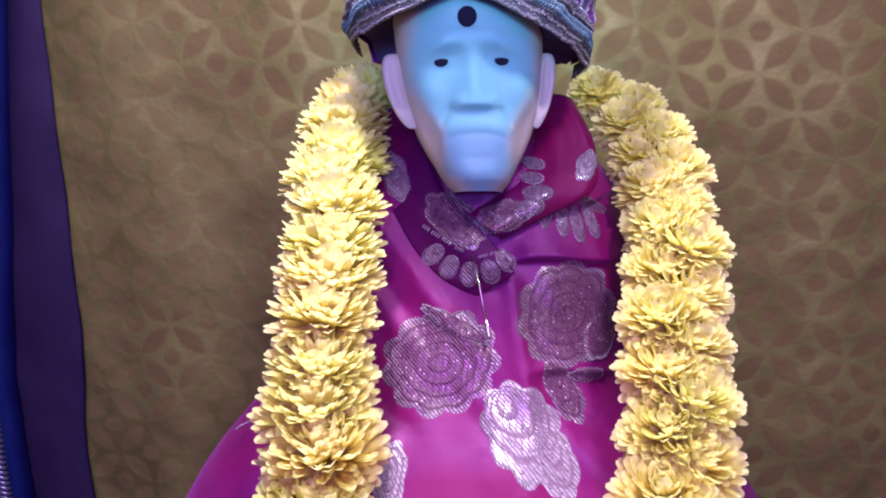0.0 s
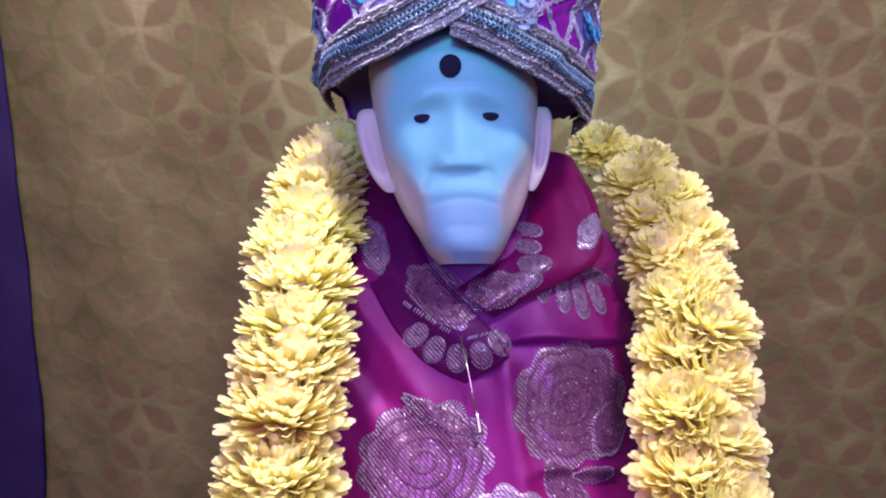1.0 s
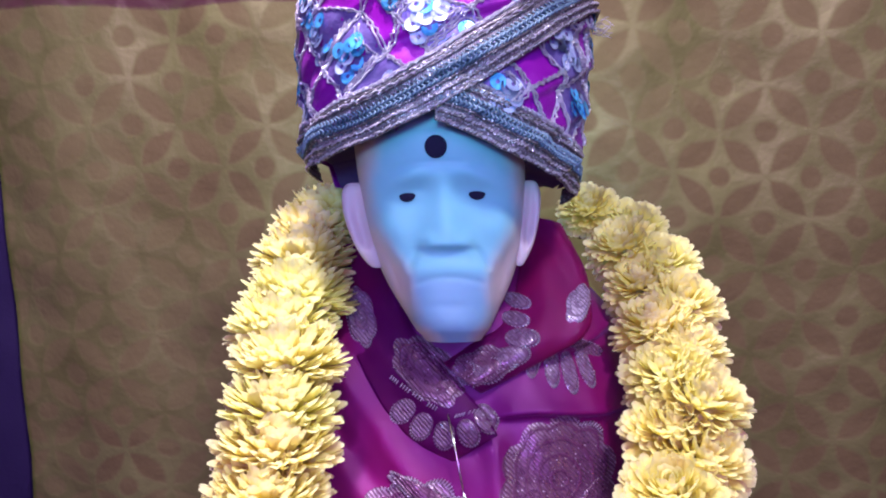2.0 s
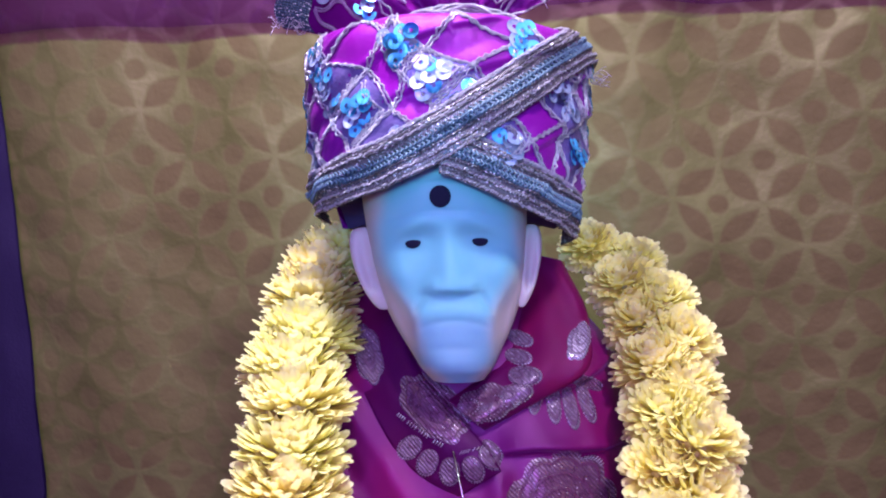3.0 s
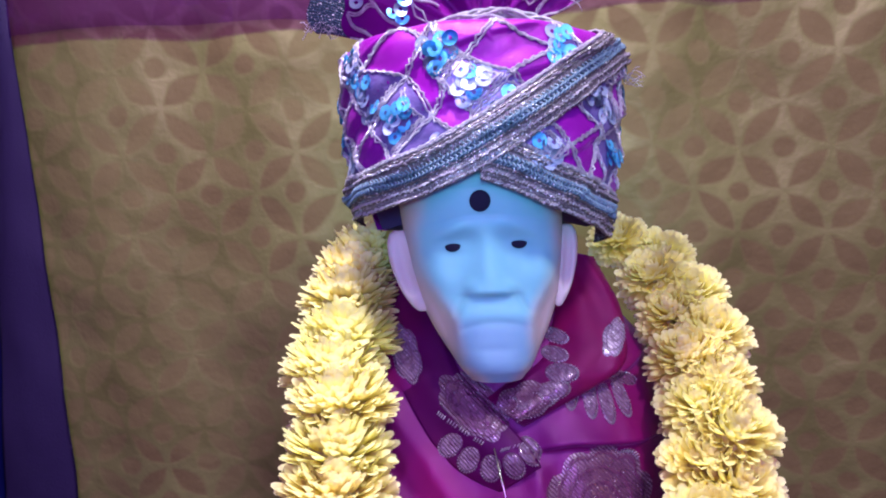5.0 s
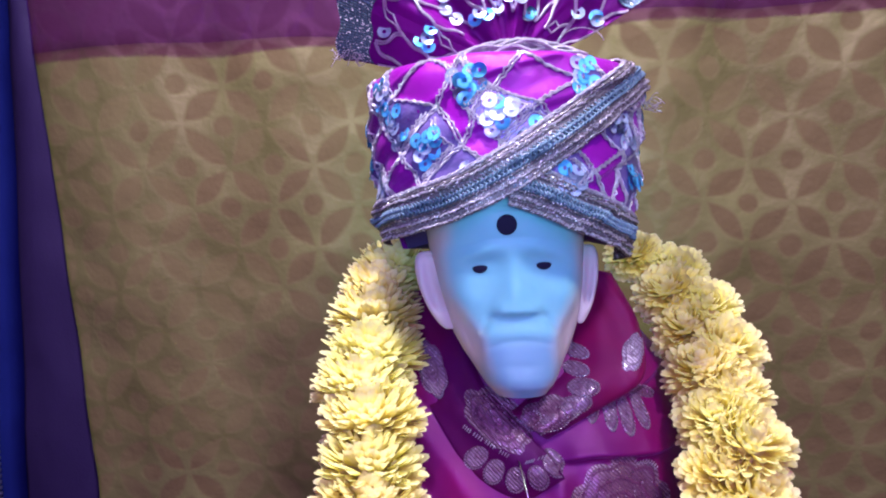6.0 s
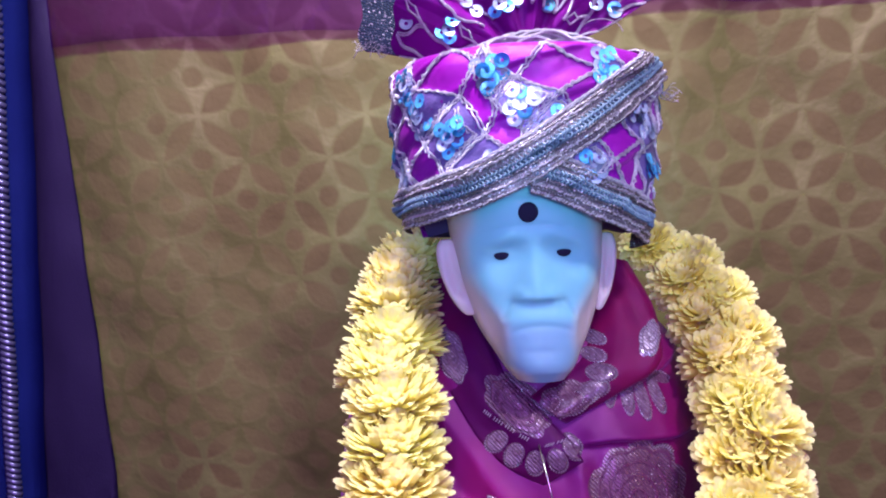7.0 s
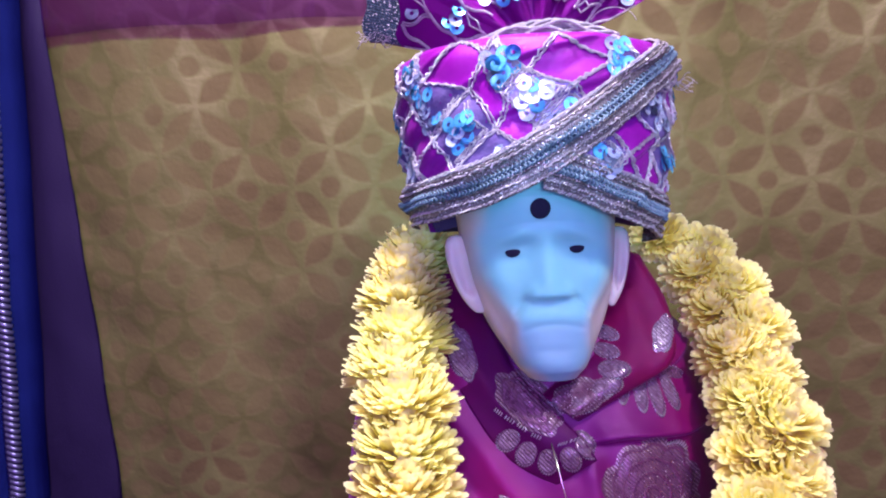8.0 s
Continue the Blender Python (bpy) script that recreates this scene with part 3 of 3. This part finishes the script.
# the silver hem of the sleeve
hem = [(x, chest_y(x, z) - 0.0012, z) for x, z in ((-0.129 + 0.032 * i / 14, 1.087 + 0.018 * (i / 14) ** 0.8) for i in range(15))]
part("hem", tube(hem, 0.0007, 6), silver_cord, shawl, "silver hem")

# the dressing pin
pin = thing("dressing_pin", "thin steel dressing pin stuck through the shawl", "pin")
part("shaft", tube([(0.0160, 0.4475, 1.1965), (0.0200, 0.4430, 1.176), (0.0240, 0.4395, 1.154)], 0.00045, 6), steel, pin)
part("pin_head", tube([(0.0228, 0.4402, 1.1615), (0.0234, 0.4398, 1.158), (0.0243, 0.4390, 1.153), (0.0245, 0.4390, 1.1515)], 0.0013, 8, taper=lambda t: 0.5 + 0.5 * math.sin(min(1, t * 1.2) * math.pi * 0.6)), steel, pin)

# ---------------------------------------------------------------- the turban
turban = thing("turban", "magenta silk turban with silver cord net, sequins and braided bands", "turban")
TX, TY = 0.0165, 0.458
TURBAN_R = [(1.300, 0.0585), (1.315, 0.0615), (1.335, 0.0655), (1.360, 0.0680), (1.378, 0.0692), (1.388, 0.0694), (1.3945, 0.0675), (1.3972, 0.056), (1.3982, 0.030), (1.3985, 0.0)]
BAND_A = [(-110, 1.3195), (-69, 1.3211), (-48, 1.3228), (-30.7, 1.3258), (-19.4, 1.3297), (-8.5, 1.3352), (1.7, 1.3418), (12.6, 1.3503), (24.6, 1.3599), (39.5, 1.3733), (59.4, 1.3883), (78, 1.396), (110, 1.400)]
BAND_B = [(-6, 1.334), (5.2, 1.3303), (16, 1.3252), (25.1, 1.3206), (36.3, 1.3171), (50.2, 1.3125), (70, 1.309), (110, 1.306)]


def turban_r(deg, z):
    r = curve(TURBAN_R, z) * step(1.3987, 1.3970, z)
    puff = 0.0016 * abs(math.sin(radians(deg) * 5 + (z - 1.3) * 130)) * abs(math.sin(radians(deg) * 5 - (z - 1.3) * 130))
    turn = (z - 1.3 - 0.00045 * deg + 0.002 * math.sin(deg * 0.06)) / 0.021
    turn -= math.floor(turn)
    puff += 0.0024 * (1 - turn) * step(0.0, 0.12, turn) * step(1.397, 1.388, z)
    return r + (puff + 0.0012 * noise.noise((deg * 0.05, z * 70, 3))) * min(1, r / 0.05)


def wrap(deg, z, lift=0.0):
    r = turban_r(deg, z) + lift
    return Vector((TX + r * math.sin(radians(deg)), TY - r * math.cos(radians(deg)), z - 0.0015 * math.sin(radians(deg)) * step(1.36, 1.39, z) * r / 0.068))


def brim(deg):
    d = (deg + 180) % 360 - 180
    if d < -110 or d > 110:
        return 1.309
    return curve(BAND_A, d) if d < 1 else min(curve(BAND_A, d), curve(BAND_B, d))


def cap(u, w):
    deg = 360 * u - 180
    z0 = brim(deg)
    k = w * 1.12
    z = z0 + (1.3987 - z0) * math.sin(min(1.0, k / 1.12) * math.pi / 2) ** 1.0
    return wrap(deg, z)


part("cap", sheet(cap, 200, 90, closed=True), turban_silk, turban)
# dark lining under the brim
def lining(u, w):
    deg = 360 * u - 180
    p = wrap(deg, brim(deg) - 0.004, -0.002)
    return (TX + (p.x - TX) * (1 - 0.5 * w), TY + (p.y - TY) * (1 - 0.5 * w) , p.z + 0.004 + 0.006 * w)
part("lining", sheet(lining, 90, 4, closed=True), plum, turban, "dark lining")


def band(table, d0, d1, lift, lows=(-0.0088, 0.0115)):
    def f(u, w, lo, hi, bulge):
        deg = d0 + (d1 - d0) * u
        z = curve(table, deg)
        slope = (curve(table, deg + 1) - curve(table, deg - 1)) / (2 * 0.0012)
        k = math.sqrt(1 + slope * slope)
        off = (lo + (hi - lo) * w) * k
        return wrap(deg, min(1.3955, z + off), lift + bulge * (1 - (2 * w - 1) ** 4) + 0.0003 * math.sin(u * 300 + 6 * w))
    lo, hi = lows
    b = part("band", sheet(lambda u, w: f(u, w, lo, hi, 0.0006), 160, 6, uv=True), braid_gold, turban, "gold braid band with blue silver centre")
    part("band_centre", sheet(lambda u, w: f(u, w, lo * 0.30, hi * 0.34, 0.0014), 220, 8, uv=True), braid_blue, b, "blue and silver braided centre")
    # two rows of chain stitch along the centre, and beading on the rims
    bm = bmesh.new()
    count = int(abs(d1 - d0) * 0.62)
    for i in range(count):
        u = (i + 0.5) / count
        for w0, w1 in ((0.39, 0.51), (0.52, 0.64)):
            tube([f(u - 0.45 / count, w0, lo, hi, 0.0022), f(u + 0.45 / count, (w0 + w1) / 2, lo, hi, 0.0026), f(u - 0.45 / count, w1, lo, hi, 0.0022)], 0.00055, 4, bm)
    part("chain_stitch", bm, chain_blue, b, "blue chain stitch")
    bm = bmesh.new()
    for i in range(2 * count):
        for w0 in (0.05, 0.22, 0.80, 0.95):
            c0 = f((i + 0.5 + 0.3 * rng.uniform(-1, 1)) / (2 * count), w0 + rng.uniform(-0.02, 0.02), lo, hi, 0.0014)
            tube([c0 + Vector((-0.0005, 0, -0.0004)), c0 + Vector((0, -0.0006, 0)), c0 + Vector((0.0005, 0, 0.0004))], 0.0004 * rng.uniform(0.6, 1.3), 4, bm)
    part("beading", bm, silver_cord, b, "tiny silver beads")
    for s in (0.50, 0.70, -0.30, -0.62, 0.95, -0.96):
        pts = [f(i / 150, 0.5 + 0.5 * s, lo, hi, 0.0012) + Vector((0, 0, 0.0004 * (i % 2))) for i in range(151)]
        part("edge_cord", tube(pts, 0.0007, 5), silver_cord if s == 0.95 else braid_gold, b)
    return b


rng = random.Random(5)
band(BAND_B, -4, 105, 0.0006)
band(BAND_A, -105, 105, 0.0030)

# silver cord laid in a net of uneven diamonds
rng = random.Random(5)
NODE = {}
COLS = list(range(-5, 6))
LEVELS = [1.320, 1.337, 1.3525, 1.3675, 1.381, 1.3935]
for r, z in enumerate(LEVELS):
    for c in COLS:
        NODE[r, c] = (c * 22.0 + (11 if r % 2 else 0) - 3 + rng.uniform(-6.5, 6.5), z + rng.uniform(-0.0042, 0.0042) * (0 if r == 5 else 1))


def covered(deg, z):
    """Under one of the bands, or below the brim."""
    za = curve(BAND_A, max(-110, min(110, deg)))
    zb = curve(BAND_B, max(-6, min(110, deg))) if deg > -4 else -1
    return abs(z - za) < 0.0075 * (1.3 if deg > 0 else 1.0) or abs(z - zb) < 0.0075 or z < brim(deg)


def cord(a, b, k):
    pts = []
    for i in range(13):
        t = i / 12
        deg = a[0] + (b[0] - a[0]) * t + 2.2 * math.sin(math.pi * t) * k
        z = a[1] + (b[1] - a[1]) * t + 0.0012 * math.sin(math.pi * t) * k
        if not covered(deg, z):
            pts.append((deg, z))
    if len(pts) < 4:
        return
    for off in (-0.75, 0.75):
        line = [wrap(d + off + 0.35 * math.sin(2.3 * i + off), z, 0.0008 + 0.0004 * math.sin(9 * i)) + Vector((0, 0, 0.0006 * math.sin(3.1 * i + off))) for i, (d, z) in enumerate(pts)]
        part("net_cord", tube(line, 0.0005, 5), silver_cord, turban)


for r in range(len(LEVELS) - 1):
    for c in COLS:
        for dc in ((0, 1) if r % 2 else (-1, 0)):
            if (r + 1, c + dc) in NODE:
                cord(NODE[r, c], NODE[r + 1, c + dc], rng.uniform(-1, 1))


# sequins: cupped rings of film, sewn on in clusters
def sequin_mesh(name, mat):
    def ring(u, w):
        a, r = 2 * math.pi * u, 0.0010 + 0.0026 * w
        return (r * math.cos(a), r * math.sin(a), 0.00035 * w * w)
    bm = sheet(ring, 18, 2, closed=True)
    bmesh.ops.solidify(bm, geom=bm.faces[:], thickness=0.00012)
    return to_mesh(bm, name, mat)


SEQUINS = [sequin_mesh("sequin", sequin_cyan), sequin_mesh("sequin", sequin_white)]


def sew(place, out, parent, kind):
    ob = new("sequin", SEQUINS[kind])
    ob.parent = parent
    tilt = Vector((rng.uniform(-1, 1), rng.uniform(-1, 1), rng.uniform(-1, 1))) * 0.16
    ob.matrix_world = Matrix.Translation(place + out * 0.0011) @ (out + tilt).to_track_quat("Z", "Y").to_matrix().to_4x4()


def tissue_patch(top, right, low, left):
    """A diamond of silver-blue tissue between four nodes of the net."""
    def f(u, w):
        d = (top[0] * u + right[0] * (1 - u)) * w + (left[0] * u + low[0] * (1 - u)) * (1 - w)
        z = (top[1] * u + right[1] * (1 - u)) * w + (left[1] * u + low[1] * (1 - u)) * (1 - w)
        hide = covered(d, z) or z > 1.396
        return wrap(d, min(z, 1.396), -0.003 if hide else 0.0004)
    part("tissue_patch", sheet(f, 10, 10), tissue, turban, "silver-blue tissue patch")


for r in range(len(LEVELS) - 2):
    for c in COLS[1:-1]:
        if (c + r // 2 + r) % 2:
            e = 0 if r % 2 == 0 else 1
            low, top = NODE[r, c], NODE[r + 2, c]
            left, right = NODE[r + 1, c - 1 + e], NODE[r + 1, c + e]
            tissue_patch(top, right, low, left)
            d0, z0 = (low[0] + top[0]) / 2, (low[1] + top[1]) / 2
            for t0, t1 in ((top, right), (right, low), (low, left), (left, top)):
                a0 = (d0 + 0.72 * (t0[0] - d0), z0 + 0.72 * (t0[1] - z0))
                a1 = (d0 + 0.72 * (t1[0] - d0), z0 + 0.72 * (t1[1] - z0))
                if rng.random() < 0.35:
                    cord(a0, a1, rng.uniform(-1, 1))
            lead = 0 if rng.random() < 0.6 else 1
            for k in range(rng.randint(6, 9)):
                a = k * 2.4 + rng.random()
                rr = 0.0070 * math.sqrt(k / 7)
                d, z = d0 + math.degrees(rr * math.cos(a) / 0.07), z0 + rr * 1.1 * math.sin(a)
                if not covered(d, z) and z < 1.395:
                    q0 = wrap(d, z)
                    sew(q0, Vector((q0.x - TX, q0.y - TY, 0.01)).normalized(), turban, lead if rng.random() < 0.75 else 1 - lead)

# the pleated crest tied at the top
KX, KY, KZ = 0.020, 0.447, 1.396


def fan(u, w, lift=0.0):
    a = radians(173 - 152 * u)
    r = 0.006 + 0.086 * w
    fold = math.sin(u * math.pi * 9)
    droop = -0.004 * math.sin(math.pi * min(1, w * 1.1)) if u < 0.12 or u > 0.88 else 0
    y = KY - 0.012 * w + (0.0065 * w + 0.0015) * fold - 0.012 * math.sin(a) * w - lift
    y += 0.022 * max(0, 1 - u / 0.09) ** 2 * w
    r *= 1 - 0.05 * max(0, 1 - u / 0.09) ** 2 + 0.02 * math.sin(u * 70)
    return Vector((KX + r * math.cos(a) * (1.0 if u < 0.5 else 0.86), y, KZ + 0.004 + r * 0.92 * math.sin(a) + droop))


cm = sheet(lambda u, w: fan(u, w), 160, 24)
bmesh.ops.solidify(cm, geom=cm.faces[:], thickness=-0.001)
crest = part("crest", cm, turban_silk, turban, "pleated magenta crest")
part("crest_border", sheet(lambda u, w: fan(u, 0.80 + 0.205 * w, 0.0016), 160, 5, uv=True), braid_blue, crest, "blue silver braid border")
WS = (0.26, 0.44, 0.61, 0.78)
for k in range(11):
    for j in range(3):
        for way in (-1, 1):
            if rng.random() < 0.8:
                u0 = (k + 0.5 * (j % 2)) / 10.5
                u1 = u0 + way * 0.5 / 10.5
                for off in (0.0, 0.006):
                    pts = [fan(min(1, max(0, u0 + off + (u1 - u0) * t + 0.006 * math.sin(7 * t))), WS[j] + (WS[j + 1] - WS[j]) * t, 0.0016) for t in (i / 8 for i in range(9))]
                    part("net_cord", tube(pts, 0.0005, 5), silver_cord, crest)
for k in range(46):
    u, w = rng.uniform(0.02, 0.98), rng.uniform(0.25, 0.76)
    sew(fan(u, w, 0.0012), Vector((rng.uniform(-0.2, 0.2), -1, 0.15)).normalized(), crest, 0 if rng.random() < 0.55 else 1)
# tie at the crest's foot
for k in range(11):
    pts = [(KX - 0.034 + 0.07 * t, TY - 0.035 - 0.012 * math.sin(math.pi * t) + 0.0016 * (k % 6), 1.3945 + 0.0055 * math.sin(math.pi * t) + 0.0016 * math.sin(17 * t + 1.7 * k) + 0.0005 * k) for t in (i / 18 for i in range(19))]
    part("tie_cord", tube(pts, 0.0009, 5), silver_cord, turban)

# frayed threads at the band's end and over the crown
for k in range(9):
    q0 = wrap(72 + rng.uniform(-4, 4), 1.376 + rng.uniform(-0.004, 0.004), 0.003)
    way = Vector((rng.uniform(0.5, 1), rng.uniform(-0.6, 0.2), rng.uniform(-0.3, 0.5))).normalized()
    pts = [q0 + way * 0.009 * t + Vector((0, 0, 0.002 * math.sin(4 * t + k))) for t in (i / 6 for i in range(7))]
    part("loose_thread", tube(pts, 0.00018, 4), silver_cord, turban)
pts = [(0.052 + 0.011 * math.cos(a), 0.415, 1.402 + 0.008 * math.sin(a)) for a in (math.pi * (0.05 + 0.9 * i / 14) for i in range(15))]
part("loose_thread", tube(pts, 0.00018, 4), silver_cord, turban)
for k in range(16):
    q0 = fan(0.004 + 0.02 * rng.random(), 0.82 + 0.18 * rng.random(), 0.001)
    pts = [q0 + Vector((-0.006 * t, 0.002 * math.sin(3 * t + k), (-0.006 + 0.008 * rng.random()) * t)) for t in (i / 4 for i in range(5))]
    part("loose_thread", tube(pts, 0.0002, 4), silver_cord, crest)

# ---------------------------------------------------------------- the flower garland
PETAL = ((0.12, 0.50), (0.40, 0.78), (0.66, 1.0), (0.84, 0.95), (0.95, 0.66), (1.0, 0.30))


def petal_strip(bm, uvl, out, tang, nrm, length, wide, curl, cup):
    """One round-tipped, cupped petal that curls towards nrm."""
    rows = []
    for s, half in PETAL:
        mid = out * length * s + nrm * curl * s * s
        rows.append([bm.verts.new(mid + tang * wide * half * j + nrm * cup * wide * half * (abs(j) - 0.5)) for j in (-1, 0, 1)])
    for i in range(5):
        for j in range(2):
            face = bm.faces.new((rows[i][j], rows[i][j + 1], rows[i + 1][j + 1], rows[i + 1][j]))
            for loop, uvp in zip(face.loops, ((j / 2, i / 5), (j / 2 + 0.5, i / 5), (j / 2 + 0.5, i / 5 + 0.2), (j / 2, i / 5 + 0.2))):
                loop[uvl].uv = uvp


def whorl(bm, uvl, r0, n, elev, length, wide, curl, cup, loose=8):
    """A ring of petals at one angle over the flower's base."""
    off = r0.random() * 6.28
    for k in range(n):
        az = off + 2 * math.pi * (k + r0.uniform(-0.3, 0.3)) / n
        el = radians(elev + r0.uniform(-loose, loose))
        out = Vector((math.cos(az) * math.cos(el), math.sin(az) * math.cos(el), math.sin(el)))
        tang = Vector((-math.sin(az), math.cos(az), 0))
        nrm = out.cross(tang)
        nrm = -nrm if nrm.z < 0 else nrm
        tang = (tang + nrm * r0.uniform(-0.3, 0.3)).normalized()
        size = length * r0.uniform(0.86, 1.07)
        petal_strip(bm, uvl, out, tang, nrm, size, wide * r0.uniform(0.8, 1.15), size * curl * r0.uniform(0.6, 1.35), cup)


def flower_mesh(seed, radius, wide, curl, layers):
    """A chrysanthemum head: whorls of petals from the base to the heart."""
    r0 = random.Random(seed)
    bm = bmesh.new()
    uvl = bm.loops.layers.uv.verify()
    for n, elev, size in layers:
        whorl(bm, uvl, r0, n, elev, radius * size, wide * (0.70 + 0.30 * size), curl, 0.55)
    return to_mesh(bm, "flower", petal)


def calyx_mesh(seed):
    """The brown withered sepals under a head."""
    r0 = random.Random(seed)
    bm = bmesh.new()
    uvl = bm.loops.layers.uv.verify()
    whorl(bm, uvl, r0, 16, -52, 0.0215, 0.0022, 0.10, 0.9, 12)
    whorl(bm, uvl, r0, 12, -66, 0.0185, 0.0022, 0.05, 0.9, 12)
    return to_mesh(bm, "calyx", calyx_mat)


FULL = ((22, -26, 0.96), (26, -17, 0.99), (29, -8, 1.0), (30, 1, 1.0), (30, 10, 1.0), (30, 19, 0.99), (28, 28, 0.97), (26, 37, 0.95), (23, 46, 0.92), (20, 55, 0.89), (16, 64, 0.85), (12, 73, 0.81), (7, 82, 0.78))
OPEN = ((18, -34, 0.92), (22, -24, 0.96), (24, -14, 1.0), (26, -4, 1.0), (26, 6, 1.0), (25, 16, 0.98), (24, 26, 0.95), (21, 36, 0.91), (18, 46, 0.87), (15, 56, 0.82), (12, 66, 0.76), (8, 77, 0.72))
BLOOMS = [flower_mesh(11 + k, 0.0282, 0.0035, 0.20, FULL) for k in range(5)]
SMALL = [flower_mesh(31 + k, 0.0262, 0.0035, 0.14, OPEN) for k in range(6)]
CALYX = [calyx_mesh(51 + k) for k in range(3)]
garland = thing("flower_garland", "garland of ivory yellow chrysanthemum heads hung over the shoulders", "garland")
LEFT = [(-0.050, 0.516, 1.300), (-0.056, 0.500, 1.288), (-0.061, 0.480, 1.266), (-0.061, 0.455, 1.241), (-0.059, 0.435, 1.218), (-0.058, 0.420, 1.199), (-0.059, 0.405, 1.171), (-0.058, 0.390, 1.143), (-0.058, 0.378, 1.116), (-0.056, 0.366, 1.090), (-0.056, 0.358, 1.060), (-0.055, 0.350, 1.030)]
RIGHT = [(0.107, 0.527, 1.303), (0.117, 0.520, 1.287), (0.127, 0.503, 1.267), (0.131, 0.485, 1.246), (0.129, 0.465, 1.227), (0.127, 0.450, 1.209), (0.125, 0.437, 1.189), (0.120, 0.418, 1.164), (0.117, 0.402, 1.140), (0.114, 0.390, 1.118), (0.110, 0.378, 1.092), (0.108, 0.370, 1.062), (0.106, 0.362, 1.030)]


def along(points, gaps):
    """Places on a line through the points, at the given gaps in turn, with the line's upward direction."""
    pts = [Vector(p) for p in points]
    made, rest, turn = [], 0.0, itertools.cycle(gaps)
    for a, b in zip(pts, pts[1:]):
        length = (b - a).length
        while rest < length:
            made.append((a.lerp(b, rest / length), (a - b).normalized()))
            rest += next(turn)
        rest -= length
    return made


def string(points, gaps, heads, up, face, scatter, sway, sizes):
    spots = along(points, gaps)
    for i, (p, t) in enumerate(spots):
        t = Vector((0.3 * t.x, 0.3 * t.y, max(t.z, 0.5))).normalized()
        away = 1 if i % 2 else -1
        axis = (t * up + Vector((0.35 * away * sway / 0.01, -face, 0)) + Vector((rng.uniform(-1, 1), rng.uniform(-0.6, 0.6), rng.uniform(-0.6, 0.6))) * scatter).normalized()
        at = p + Vector((sway * away + rng.uniform(-0.002, 0.002), rng.uniform(-0.003, 0.003), 0))
        ob = new("flower", heads[i % len(heads)])
        ob.parent = garland
        s = rng.uniform(0.95, 1.05) * lerp(sizes, i / (len(spots) - 1))
        ob.matrix_world = Matrix.Translation(at - axis * 0.006) @ axis.to_track_quat("Z", "Y").to_matrix().to_4x4() @ Matrix.Rotation(rng.random() * 6.28, 4, "Z") @ Matrix.Diagonal((s, s, s, 1))
        cx = new("calyx", CALYX[i % 3])
        cx.parent = ob
    part("thread", tube(points, 0.0008, 5), calyx_mat, garland)


string(LEFT, (0.0200, 0.0200, 0.027), BLOOMS, 0.95, 0.48, 0.14, 0.001, ((0, 0.86), (0.2, 0.98), (1, 1.06)))
string(RIGHT, (0.0150,), SMALL, 0.70, 0.66, 0.20, 0.0072, ((0, 0.74), (0.12, 0.84), (0.4, 0.96), (1, 1.03)))
